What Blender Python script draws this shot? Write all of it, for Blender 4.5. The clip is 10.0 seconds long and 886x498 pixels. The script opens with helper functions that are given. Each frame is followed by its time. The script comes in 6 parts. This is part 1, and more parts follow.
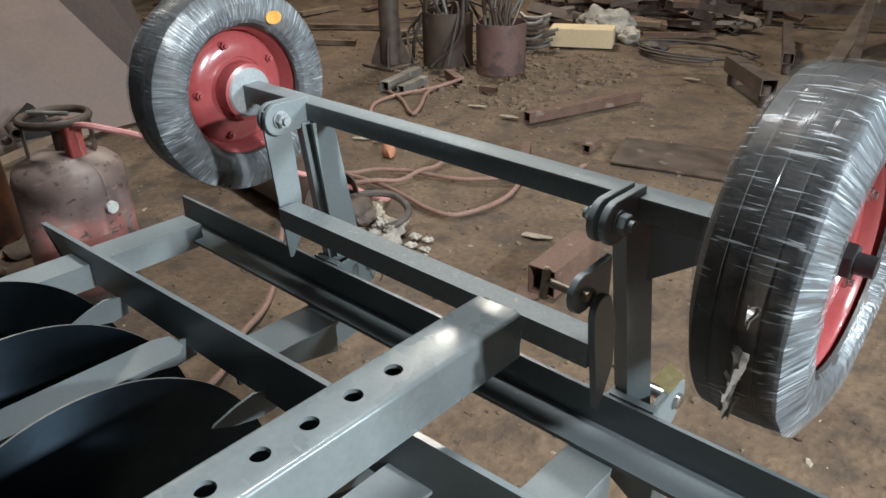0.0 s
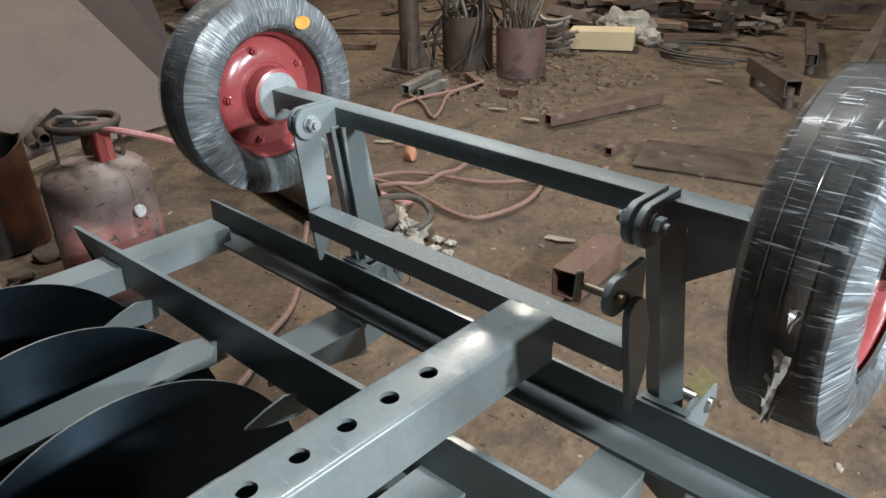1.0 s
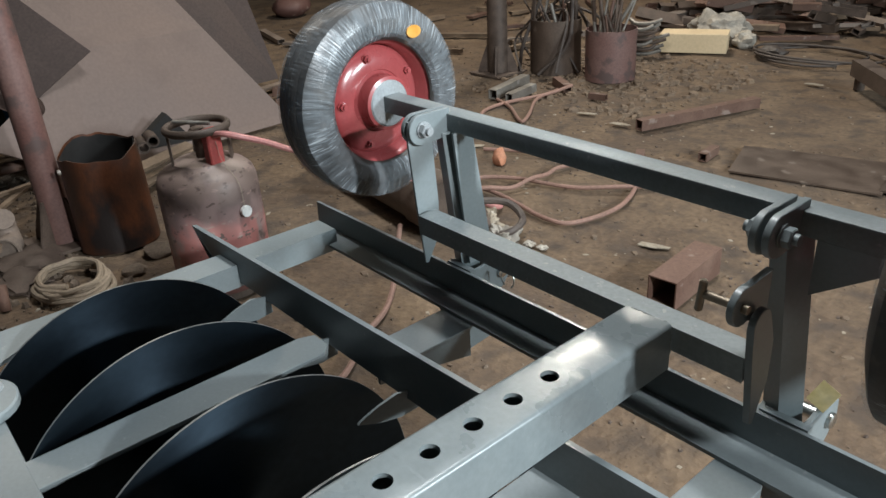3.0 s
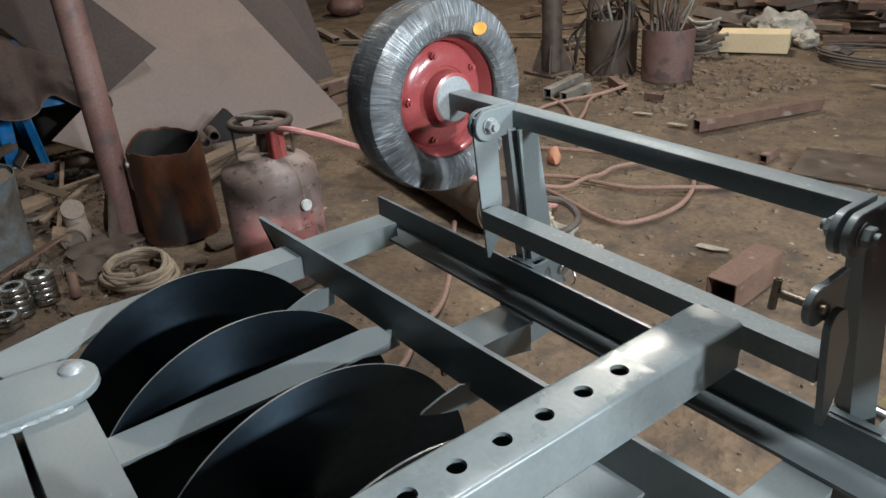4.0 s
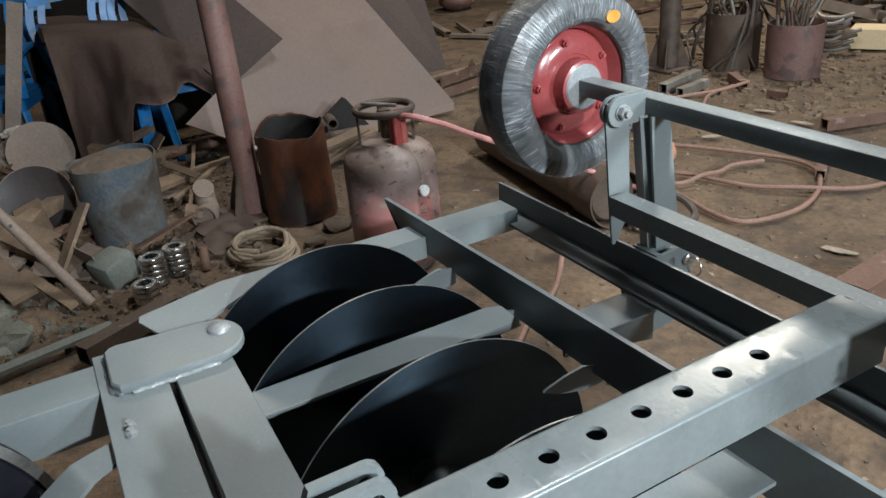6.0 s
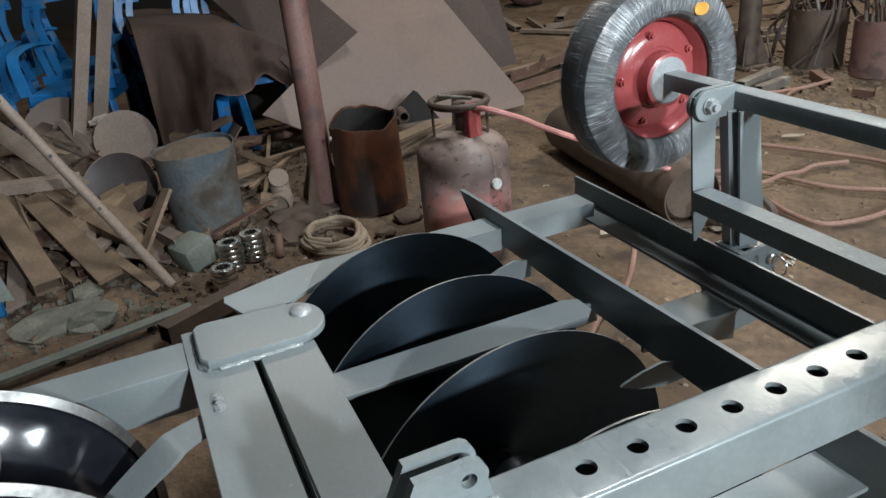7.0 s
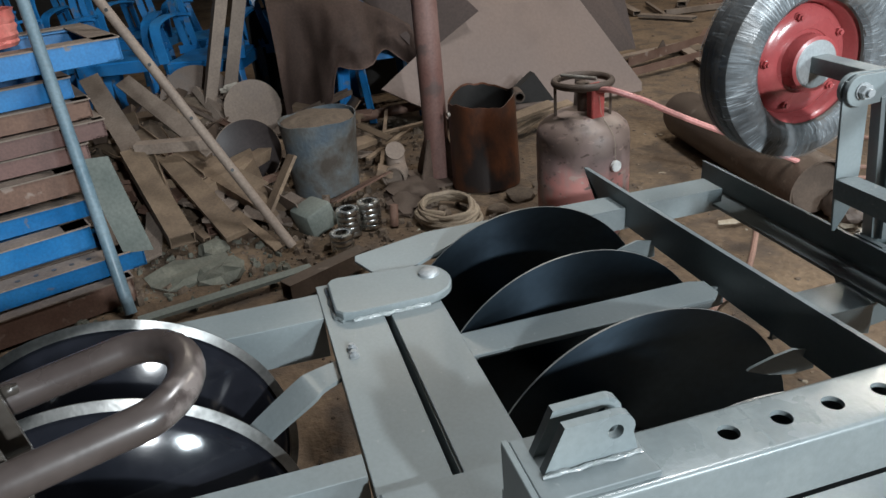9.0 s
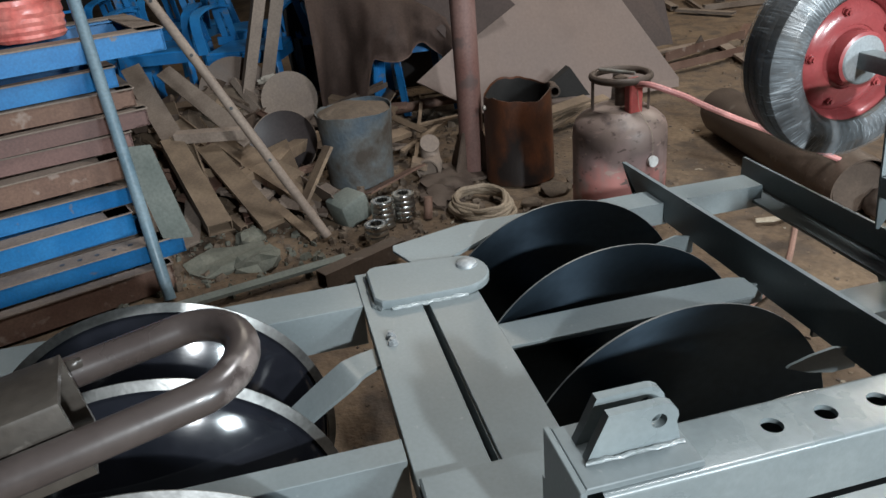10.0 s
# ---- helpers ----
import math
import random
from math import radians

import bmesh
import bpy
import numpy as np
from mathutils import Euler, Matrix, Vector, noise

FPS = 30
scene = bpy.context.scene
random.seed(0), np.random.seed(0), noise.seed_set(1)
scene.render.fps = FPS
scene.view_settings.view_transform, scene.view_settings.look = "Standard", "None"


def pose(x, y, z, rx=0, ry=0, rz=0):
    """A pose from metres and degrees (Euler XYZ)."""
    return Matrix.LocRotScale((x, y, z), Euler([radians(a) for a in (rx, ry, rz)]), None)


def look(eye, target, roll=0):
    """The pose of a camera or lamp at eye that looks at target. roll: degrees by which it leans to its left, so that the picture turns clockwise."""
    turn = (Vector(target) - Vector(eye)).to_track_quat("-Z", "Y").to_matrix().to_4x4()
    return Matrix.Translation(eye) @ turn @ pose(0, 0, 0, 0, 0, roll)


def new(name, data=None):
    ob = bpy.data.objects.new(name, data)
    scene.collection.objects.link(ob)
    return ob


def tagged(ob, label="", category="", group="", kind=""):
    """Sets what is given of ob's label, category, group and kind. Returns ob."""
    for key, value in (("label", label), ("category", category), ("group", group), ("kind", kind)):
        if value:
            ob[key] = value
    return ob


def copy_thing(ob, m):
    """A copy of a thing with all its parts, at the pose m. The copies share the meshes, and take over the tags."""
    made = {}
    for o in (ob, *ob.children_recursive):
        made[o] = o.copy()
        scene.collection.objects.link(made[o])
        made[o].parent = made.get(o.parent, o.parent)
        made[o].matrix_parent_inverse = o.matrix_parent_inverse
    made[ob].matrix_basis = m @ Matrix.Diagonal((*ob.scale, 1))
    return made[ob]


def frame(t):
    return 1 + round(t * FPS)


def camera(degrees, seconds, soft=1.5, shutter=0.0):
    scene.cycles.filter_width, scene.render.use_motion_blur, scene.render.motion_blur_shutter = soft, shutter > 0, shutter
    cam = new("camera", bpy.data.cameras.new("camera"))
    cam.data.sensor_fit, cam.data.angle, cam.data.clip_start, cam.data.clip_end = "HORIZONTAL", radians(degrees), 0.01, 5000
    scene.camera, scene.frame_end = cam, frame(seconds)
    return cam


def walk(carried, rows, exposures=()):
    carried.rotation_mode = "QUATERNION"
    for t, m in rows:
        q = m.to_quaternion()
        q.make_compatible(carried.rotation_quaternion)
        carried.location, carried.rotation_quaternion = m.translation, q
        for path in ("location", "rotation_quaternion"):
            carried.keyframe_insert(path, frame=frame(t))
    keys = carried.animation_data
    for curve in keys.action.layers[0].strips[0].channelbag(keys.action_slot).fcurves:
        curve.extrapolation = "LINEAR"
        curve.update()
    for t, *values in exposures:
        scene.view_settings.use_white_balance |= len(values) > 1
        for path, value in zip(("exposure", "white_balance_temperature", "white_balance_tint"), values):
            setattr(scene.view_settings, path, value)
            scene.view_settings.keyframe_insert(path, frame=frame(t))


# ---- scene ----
cam = camera(62.2, 10.0)
PATH = [
    (0, (0.019, 0.152, 1.175), (-1.197, 1.458, 0.272), -1.3),
    (0.5, (0.013, 0.146, 1.175), (-1.215, 1.443, 0.275), -1.6),
    (1, (0.006, 0.135, 1.178), (-1.246, 1.412, 0.283), -2.0),
    (1.5, (-0.004, 0.127, 1.183), (-1.293, 1.371, 0.294), -2.7),
    (2, (-0.009, 0.112, 1.187), (-1.331, 1.324, 0.302), -3.0),
    (3.5, (-0.027, 0.06, 1.193), (-1.461, 1.146, 0.318), -4.0),
    (4, (-0.029, 0.04, 1.193), (-1.5, 1.077, 0.321), -4.2),
    (4.5, (-0.026, 0.022, 1.194), (-1.531, 1.011, 0.325), -4.4),
    (5, (-0.025, 0.004, 1.193), (-1.568, 0.934, 0.325), -4.7),
    (5.5, (-0.024, -0.015, 1.19), (-1.6, 0.862, 0.325), -4.9),
    (7, (-0.03, -0.074, 1.183), (-1.707, 0.597, 0.326), -5.7),
    (7.5, (-0.027, -0.093, 1.185), (-1.737, 0.494, 0.329), -5.7),
    (8, (-0.019, -0.116, 1.179), (-1.75, 0.403, 0.321), -5.7),
    (8.5, (-0.013, -0.136, 1.179), (-1.755, 0.328, 0.314), -5.7),
    (9, (-0.01, -0.155, 1.177), (-1.759, 0.271, 0.304), -5.4),
    (9.5, (-0.005, -0.168, 1.177), (-1.76, 0.221, 0.3), -5.5),
    (10, (-0.001, -0.178, 1.178), (-1.763, 0.171, 0.298), -5.4),
]
walk(cam, [(t, look(eye, target, roll)) for t, eye, target, roll in PATH])

# ---- light ----
world = bpy.data.worlds.new("world")
scene.world = world
world.use_nodes = True
world.node_tree.nodes["Background"].inputs[0].default_value = (0.75, 0.80, 0.9, 1)
world.node_tree.nodes["Background"].inputs[1].default_value = 0.18


def lamp(name, eye, target, power, sx, sy, colour):
    d = bpy.data.lights.new(name, "AREA")
    d.shape, d.size, d.size_y, d.energy, d.color = "RECTANGLE", sx, sy, power, colour
    o = new(name, d)
    o.matrix_world = look(eye, target)
    return o


# a window with panes to the east, a bright bulb beside it, tubes under the roof
for dy, dz in ((-0.26, -0.22), (0.26, -0.22), (-0.26, 0.22), (0.26, 0.22)):
    lamp("window_lamp", (4.9 - 0.5 * dy, 3.25 + 0.8 * dy, 2.35 + dz), (-1.0, 0.4, 0.4), 85, 0.42, 0.34, (0.80, 0.93, 1.0))
lamp("bulb_lamp_yard", (3.2, 0.86, 2.42), (-1.0, 0.6, 0.4), 240, 0.14, 0.14, (0.89, 0.955, 1.0))
lamp("tube_lamp_mid", (-1.1, 1.55, 3.7), (-1.0, 0.8, 0.0), 105, 1.2, 0.25, (0.95, 0.98, 1.0))
lamp("tube_lamp_west", (-6.8, 1.3, 4.2), (-1.5, 0.3, 0.3), 45, 2.6, 0.9, (1.0, 0.90, 0.76))
lamp("tube_lamp_back", (-4.5, 5.5, 4.45), (-4.1, 5.0, 0.0), 195, 1.0, 0.5, (1.0, 0.93, 0.81))

# ---- materials ----


def material(name, colour, second, rough=0.5, metal=0.0, scale=6.0, fine=90.0, bump=0.15, dist=0.004,
             spots=None, spot_at=0.62, spot_scale=14.0, rough_var=0.12, coat=0.0, detail=5.0, aniso=0.0, stretch=None, grain_amount=0.6, spot_soft=0.06):
    m = bpy.data.materials.new(name)
    m.use_nodes = True
    nt = m.node_tree
    N, L = nt.nodes, nt.links
    p = N["Principled BSDF"]
    tc = N.new("ShaderNodeTexCoord")
    src = tc.outputs["Object"]
    if stretch:
        mp = N.new("ShaderNodeMapping")
        mp.inputs["Scale"].default_value = stretch
        L.new(src, mp.inputs["Vector"])
        src = mp.outputs["Vector"]
    big = N.new("ShaderNodeTexNoise")
    big.inputs["Scale"].default_value, big.inputs["Detail"].default_value = scale, detail
    small = N.new("ShaderNodeTexNoise")
    small.inputs["Scale"].default_value, small.inputs["Detail"].default_value = fine, 4
    for n in (big, small):
        L.new(src, n.inputs["Vector"])
    info = N.new("ShaderNodeObjectInfo")
    mix = N.new("ShaderNodeMix")
    mix.data_type = "RGBA"
    ramp = N.new("ShaderNodeMapRange")
    ramp.inputs[1].default_value, ramp.inputs[2].default_value = 0.32, 0.68
    L.new(big.outputs[0], ramp.inputs[0])
    L.new(ramp.outputs[0], mix.inputs["Factor"])
    mix.inputs[6].default_value, mix.inputs[7].default_value = (*colour, 1), (*second, 1)
    out = mix.outputs[2]
    grain = N.new("ShaderNodeMix")
    grain.data_type, grain.blend_type = "RGBA", "MULTIPLY"
    g2 = N.new("ShaderNodeMapRange")
    g2.inputs[1].default_value, g2.inputs[2].default_value, g2.inputs[3].default_value, g2.inputs[4].default_value = 0.3, 0.7, 1 - 0.28 * grain_amount, 1 + 0.22 * grain_amount
    L.new(small.outputs[0], g2.inputs[0])
    grain.inputs["Factor"].default_value = 1.0
    L.new(out, grain.inputs[6])
    L.new(g2.outputs[0], grain.inputs[7])
    out = grain.outputs[2]
    if spots:
        sn = N.new("ShaderNodeTexNoise")
        sn.inputs["Scale"].default_value, sn.inputs["Detail"].default_value = spot_scale, 6
        L.new(src, sn.inputs["Vector"])
        sr = N.new("ShaderNodeMapRange")
        sr.inputs[1].default_value, sr.inputs[2].default_value = spot_at, spot_at + spot_soft
        L.new(sn.outputs[0], sr.inputs[0])
        sm = N.new("ShaderNodeMix")
        sm.data_type = "RGBA"
        L.new(sr.outputs[0], sm.inputs["Factor"])
        L.new(out, sm.inputs[6])
        sm.inputs[7].default_value = (*spots, 1)
        out = sm.outputs[2]
    vary = N.new("ShaderNodeHueSaturation")
    vr = N.new("ShaderNodeMapRange")
    vr.inputs[3].default_value, vr.inputs[4].default_value = 0.86, 1.14
    L.new(info.outputs["Random"], vr.inputs[0])
    L.new(vr.outputs[0], vary.inputs["Value"])
    L.new(out, vary.inputs["Color"])
    L.new(vary.outputs[0], p.inputs["Base Color"])
    rr = N.new("ShaderNodeMapRange")
    rr.inputs[1].default_value, rr.inputs[2].default_value = 0.3, 0.7
    rr.inputs[3].default_value, rr.inputs[4].default_value = max(0.03, rough - rough_var), min(1, rough + rough_var)
    L.new(big.outputs[0], rr.inputs[0])
    L.new(rr.outputs[0], p.inputs["Roughness"])
    p.inputs["Metallic"].default_value = metal
    p.inputs["Coat Weight"].default_value = coat
    p.inputs["Coat Roughness"].default_value = 0.12
    if bump:
        b = N.new("ShaderNodeBump")
        b.inputs["Strength"].default_value, b.inputs["Distance"].default_value = bump, dist
        add = N.new("ShaderNodeMath")
        add.operation = "ADD"
        L.new(big.outputs[0], add.inputs[0])
        half = N.new("ShaderNodeMath")
        half.operation = "MULTIPLY"
        half.inputs[1].default_value = 0.4
        L.new(small.outputs[0], half.inputs[0])
        L.new(half.outputs[0], add.inputs[1])
        L.new(add.outputs[0], b.inputs["Height"])
        L.new(b.outputs[0], p.inputs["Normal"])
    if aniso:
        p.inputs["Anisotropic"].default_value = aniso
        p.inputs["Anisotropic Rotation"].default_value = 0.25
        t = N.new("ShaderNodeTangent")
        t.direction_type, t.axis = "RADIAL", "X"
        L.new(t.outputs[0], p.inputs["Tangent"])
    return m


PAINT = material("grey_green_paint", (0.152, 0.180, 0.188), (0.198, 0.226, 0.231), 0.42, 0.0, 5, 150, 0.08, 0.0012, coat=0.12, rough_var=0.09, grain_amount=0.2,
                 spots=(0.238, 0.262, 0.26), spot_at=0.69, spot_scale=60)
GLOSSPAINT = material("glossy_grey_green_paint", (0.156, 0.184, 0.192), (0.198, 0.226, 0.230), 0.29, 0.0, 9, 120, 0.3, 0.0024, coat=0.12, rough_var=0.09, grain_amount=0.25,
                      spots=(0.235, 0.258, 0.256), spot_at=0.68, spot_scale=60)
DUSTPAINT = material("dusty_grey_green_paint", (0.150, 0.178, 0.186), (0.195, 0.220, 0.222), 0.55, 0.0, 7, 150, 0.15, 0.0015, rough_var=0.1, grain_amount=0.4,
                     spots=(0.25, 0.265, 0.26), spot_at=0.64, spot_scale=70)
BLACKIRON = material("black_paint", (0.022, 0.024, 0.026), (0.04, 0.042, 0.045), 0.42, 0.0, 9, 160, 0.2, 0.002)
STEEL = material("bright_steel", (0.62, 0.62, 0.6), (0.5, 0.5, 0.48), 0.26, 1.0, 20, 240, 0.1, 0.001)
WELD = material("weld_bead", (0.23, 0.255, 0.255), (0.17, 0.195, 0.2), 0.32, 0.0, 60, 260, 0.6, 0.004, coat=0.3)
DISC = material("black_scratched_disc", (0.038, 0.056, 0.076), (0.056, 0.083, 0.110), 0.44, 1.0, 4, 60, 0.03, 0.0006, aniso=0.86, grain_amount=0.3, rough_var=0.05)
BRIGHTEDGE = material("ground_disc_bevel", (0.27, 0.27, 0.26), (0.10, 0.10, 0.098), 0.42, 0.9, 14, 120, 0.3, 0.002)
DISCGLOSS = material("black_gloss_disc", (0.008, 0.009, 0.012), (0.014, 0.015, 0.02), 0.11, 0.0, 12, 40, 0.14, 0.002, coat=0.2, rough_var=0.04, grain_amount=0.3)
RIMRED = material("red_rim_paint", (0.285, 0.048, 0.05), (0.32, 0.075, 0.075), 0.27, 0.0, 7, 160, 0.12, 0.0015, coat=0.3, grain_amount=0.3)
RUBBER = material("tyre_rubber", (0.018, 0.016, 0.015), (0.034, 0.029, 0.025), 0.58, 0.0, 8, 120, 0.5, 0.004, coat=0.12, spots=(0.075, 0.060, 0.047), spot_at=0.56, spot_scale=9)
ZINC = material("zinc_hub", (0.36, 0.38, 0.39), (0.28, 0.30, 0.31), 0.45, 0.4, 14, 200, 0.2, 0.002)
BROWNSHAFT = material("brown_primer", (0.042, 0.033, 0.031), (0.064, 0.052, 0.048), 0.33, 0.0, 9, 120, 0.15, 0.002, coat=0.2, spots=(0.15, 0.128, 0.12), spot_at=0.64, grain_amount=0.3)
SCALE = material("mill_scale_steel", (0.16, 0.14, 0.12), (0.25, 0.23, 0.2), 0.5, 0.3, 8, 90, 0.2, 0.002, spots=(0.3, 0.28, 0.25), spot_at=0.6)
DIRT = material("packed_dirt", (0.090, 0.058, 0.036), (0.165, 0.113, 0.070), 0.9, 0.0, 2.6, 42, 0.9, 0.022, spots=(0.062, 0.044, 0.032), spot_at=0.49, spot_scale=7.5, detail=14, spot_soft=0.2, grain_amount=0.9)
RUBBLE = material("dirt_chips", (0.090, 0.064, 0.045), (0.145, 0.108, 0.078), 0.9, 0.0, 40, 160, 0.4, 0.004)
PALECHIP = material("pale_scraps", (0.26, 0.21, 0.15), (0.38, 0.33, 0.26), 0.8, 0.0, 30, 120, 0.3, 0.002)
RUST = material("rusty_steel", (0.112, 0.060, 0.043), (0.162, 0.096, 0.069), 0.72, 0.15, 9, 110, 0.35, 0.004, spots=(0.23, 0.17, 0.14), spot_at=0.62)
DEEPRUST = material("orange_rust", (0.026, 0.014, 0.010), (0.200, 0.058, 0.016), 0.55, 0.1, 4.0, 90, 0.5, 0.004, spots=(0.016, 0.011, 0.010), spot_at=0.53, spot_scale=4.5, stretch=(1, 1, 0.7), spot_soft=0.12)
REDOX = material("red_oxide_primer", (0.115, 0.058, 0.049), (0.155, 0.086, 0.073), 0.6, 0.0, 7, 120, 0.2, 0.003, spots=(0.21, 0.15, 0.128), spot_at=0.62)
REDPAINT = material("valve_red_paint", (0.50, 0.07, 0.065), (0.38, 0.09, 0.075), 0.5, 0.0, 14, 120, 0.2, 0.002)
DUSTIRON = material("dusty_dark_iron", (0.070, 0.050, 0.039), (0.125, 0.090, 0.070), 0.62, 0.2, 14, 120, 0.3, 0.003)
CONCRETE = material("cement_crusted_drum", (0.070, 0.096, 0.120), (0.140, 0.136, 0.118), 0.75, 0.0, 7, 60, 0.7, 0.010, spots=(0.058, 0.047, 0.038), spot_at=0.49, spot_scale=7, detail=9, spot_soft=0.14)
BOARD = material("dusty_ply_board", (0.142, 0.104, 0.090), (0.172, 0.124, 0.104), 0.75, 0.0, 1.6, 60, 0.12, 0.002, spots=(0.128, 0.092, 0.078), spot_at=0.60, spot_scale=3, grain_amount=0.3, spot_soft=0.2)
TARP = material("dusty_brown_tarpaulin", (0.076, 0.047, 0.037), (0.110, 0.071, 0.057), 0.85, 0.0, 4, 70, 0.35, 0.004)
DARKSHEET = material("dark_steel_sheet", (0.050, 0.034, 0.029), (0.072, 0.050, 0.043), 0.8, 0.0, 3, 70, 0.2, 0.002)
BLUEPAINT = material("blue_frame_paint", (0.006, 0.105, 0.28), (0.009, 0.145, 0.35), 0.4, 0.0, 5, 120, 0.15, 0.002, spots=(0.13, 0.12, 0.12), spot_at=0.66)
BLUEPLASTIC = material("blue_chair_plastic", (0.009, 0.120, 0.33), (0.017, 0.155, 0.37), 0.38, 0.0, 6, 60, 0.08, 0.001, spots=(0.08, 0.13, 0.21), spot_at=0.60, grain_amount=0.3)
PALEBLUE = material("blue_grey_pipe_paint", (0.10, 0.16, 0.20), (0.15, 0.21, 0.245), 0.5, 0.0, 8, 90, 0.15, 0.002)
DUSTTOP = material("dusty_steel_strip", (0.170, 0.130, 0.104), (0.235, 0.184, 0.148), 0.75, 0.1, 9, 90, 0.25, 0.003)
SCRAPWOOD = material("dusty_offcuts", (0.125, 0.086, 0.058), (0.215, 0.152, 0.100), 0.8, 0.0, 9, 90, 0.35, 0.004)
TIMBER = material("pale_timber", (0.54, 0.42, 0.26), (0.60, 0.47, 0.30), 0.7, 0.0, 6, 60, 0.15, 0.001, grain_amount=0.25)
HOSE = material("pink_hose_rubber", (0.56, 0.22, 0.21), (0.52, 0.25, 0.22), 0.55, 0.0, 4, 90, 0.1, 0.001)
HOSEDUST = material("dusty_hose_rubber", (0.30, 0.17, 0.13), (0.25, 0.15, 0.115), 0.75, 0.0, 4, 90, 0.1, 0.001)
BLACKHOSE = material("black_cable_rubber", (0.055, 0.042, 0.036), (0.09, 0.07, 0.058), 0.6, 0.0, 12, 90, 0.1, 0.001)
BRICK = material("broken_brick", (0.42, 0.17, 0.09), (0.48, 0.23, 0.14), 0.85, 0.0, 18, 110, 0.4, 0.004)
PLASTER = material("pale_plaster_rubble", (0.085, 0.088, 0.070), (0.155, 0.152, 0.122), 0.9, 0.0, 16, 110, 0.5, 0.006)
WHITERAG = material("dirty_white_rag", (0.28, 0.25, 0.21), (0.44, 0.40, 0.34), 0.85, 0.0, 14, 80, 0.4, 0.005)
STICKER = material("orange_sticker", (0.68, 0.30, 0.04), (0.72, 0.38, 0.08), 0.45, 0.0, 30, 90, 0.05, 0.0005)
YELLOWTAG = material("pale_yellow_paper", (0.42, 0.34, 0.13), (0.50, 0.44, 0.24), 0.7, 0.0, 30, 90, 0.3, 0.002)
REDBAG = material("red_plastic_sack", (0.62, 0.13, 0.11), (0.70, 0.26, 0.22), 0.35, 0.0, 12, 60, 0.4, 0.004)
WALLP = material("dark_shed_wall", (0.028, 0.025, 0.022), (0.04, 0.036, 0.032), 0.9, 0.0, 1.5, 30, 0.3, 0.005)
WHITEDIAL = material("white_dial", (0.78, 0.78, 0.76), (0.7, 0.7, 0.68), 0.3, 0.0, 20, 60, 0.05, 0.0005)
# flat black that stands in for deep shade under the tarpaulin and in hollows
MATTBLACK = material("matt_black", (0.010, 0.009, 0.008), (0.016, 0.014, 0.013), 0.95, 0.0, 9, 60, 0.2, 0.002)
POSTOX = material("weathered_post_primer", (0.125, 0.062, 0.052), (0.155, 0.090, 0.077), 0.6, 0.0, 5, 90, 0.2, 0.003, spots=(0.085, 0.055, 0.049), spot_at=0.56, spot_scale=8)
HITCHSTEEL = material("brown_hitch_steel", (0.040, 0.034, 0.029), (0.062, 0.054, 0.046), 0.42, 0.2, 10, 90, 0.3, 0.003, spots=(0.18, 0.16, 0.14), spot_at=0.64)
EDGE = material("dull_disc_edge", (0.20, 0.215, 0.22), (0.32, 0.33, 0.33), 0.4, 0.6, 16, 90, 0.1, 0.001)
TANSTRAP = material("tan_strapping", (0.22, 0.165, 0.115), (0.31, 0.24, 0.17), 0.75, 0.0, 9, 90, 0.2, 0.002)
WORNDISC = material("worn_purple_brown_disc", (0.028, 0.022, 0.022), (0.048, 0.038, 0.037), 0.6, 0.0, 5, 80, 0.15, 0.002)
TANKIRON = material("brown_tank_paint", (0.055, 0.037, 0.027), (0.095, 0.065, 0.047), 0.55, 0.0, 8, 100, 0.3, 0.003, spots=(0.14, 0.108, 0.086), spot_at=0.64)
GREENGREY = material("grey_green_strip_paint", (0.115, 0.132, 0.118), (0.16, 0.175, 0.155), 0.6, 0.0, 8, 90, 0.2, 0.002)
BRASSBOLT = material("yellow_zinc_bolt", (0.26, 0.21, 0.15), (0.2, 0.165, 0.125), 0.42, 0.7, 20, 90, 0.15, 0.001)


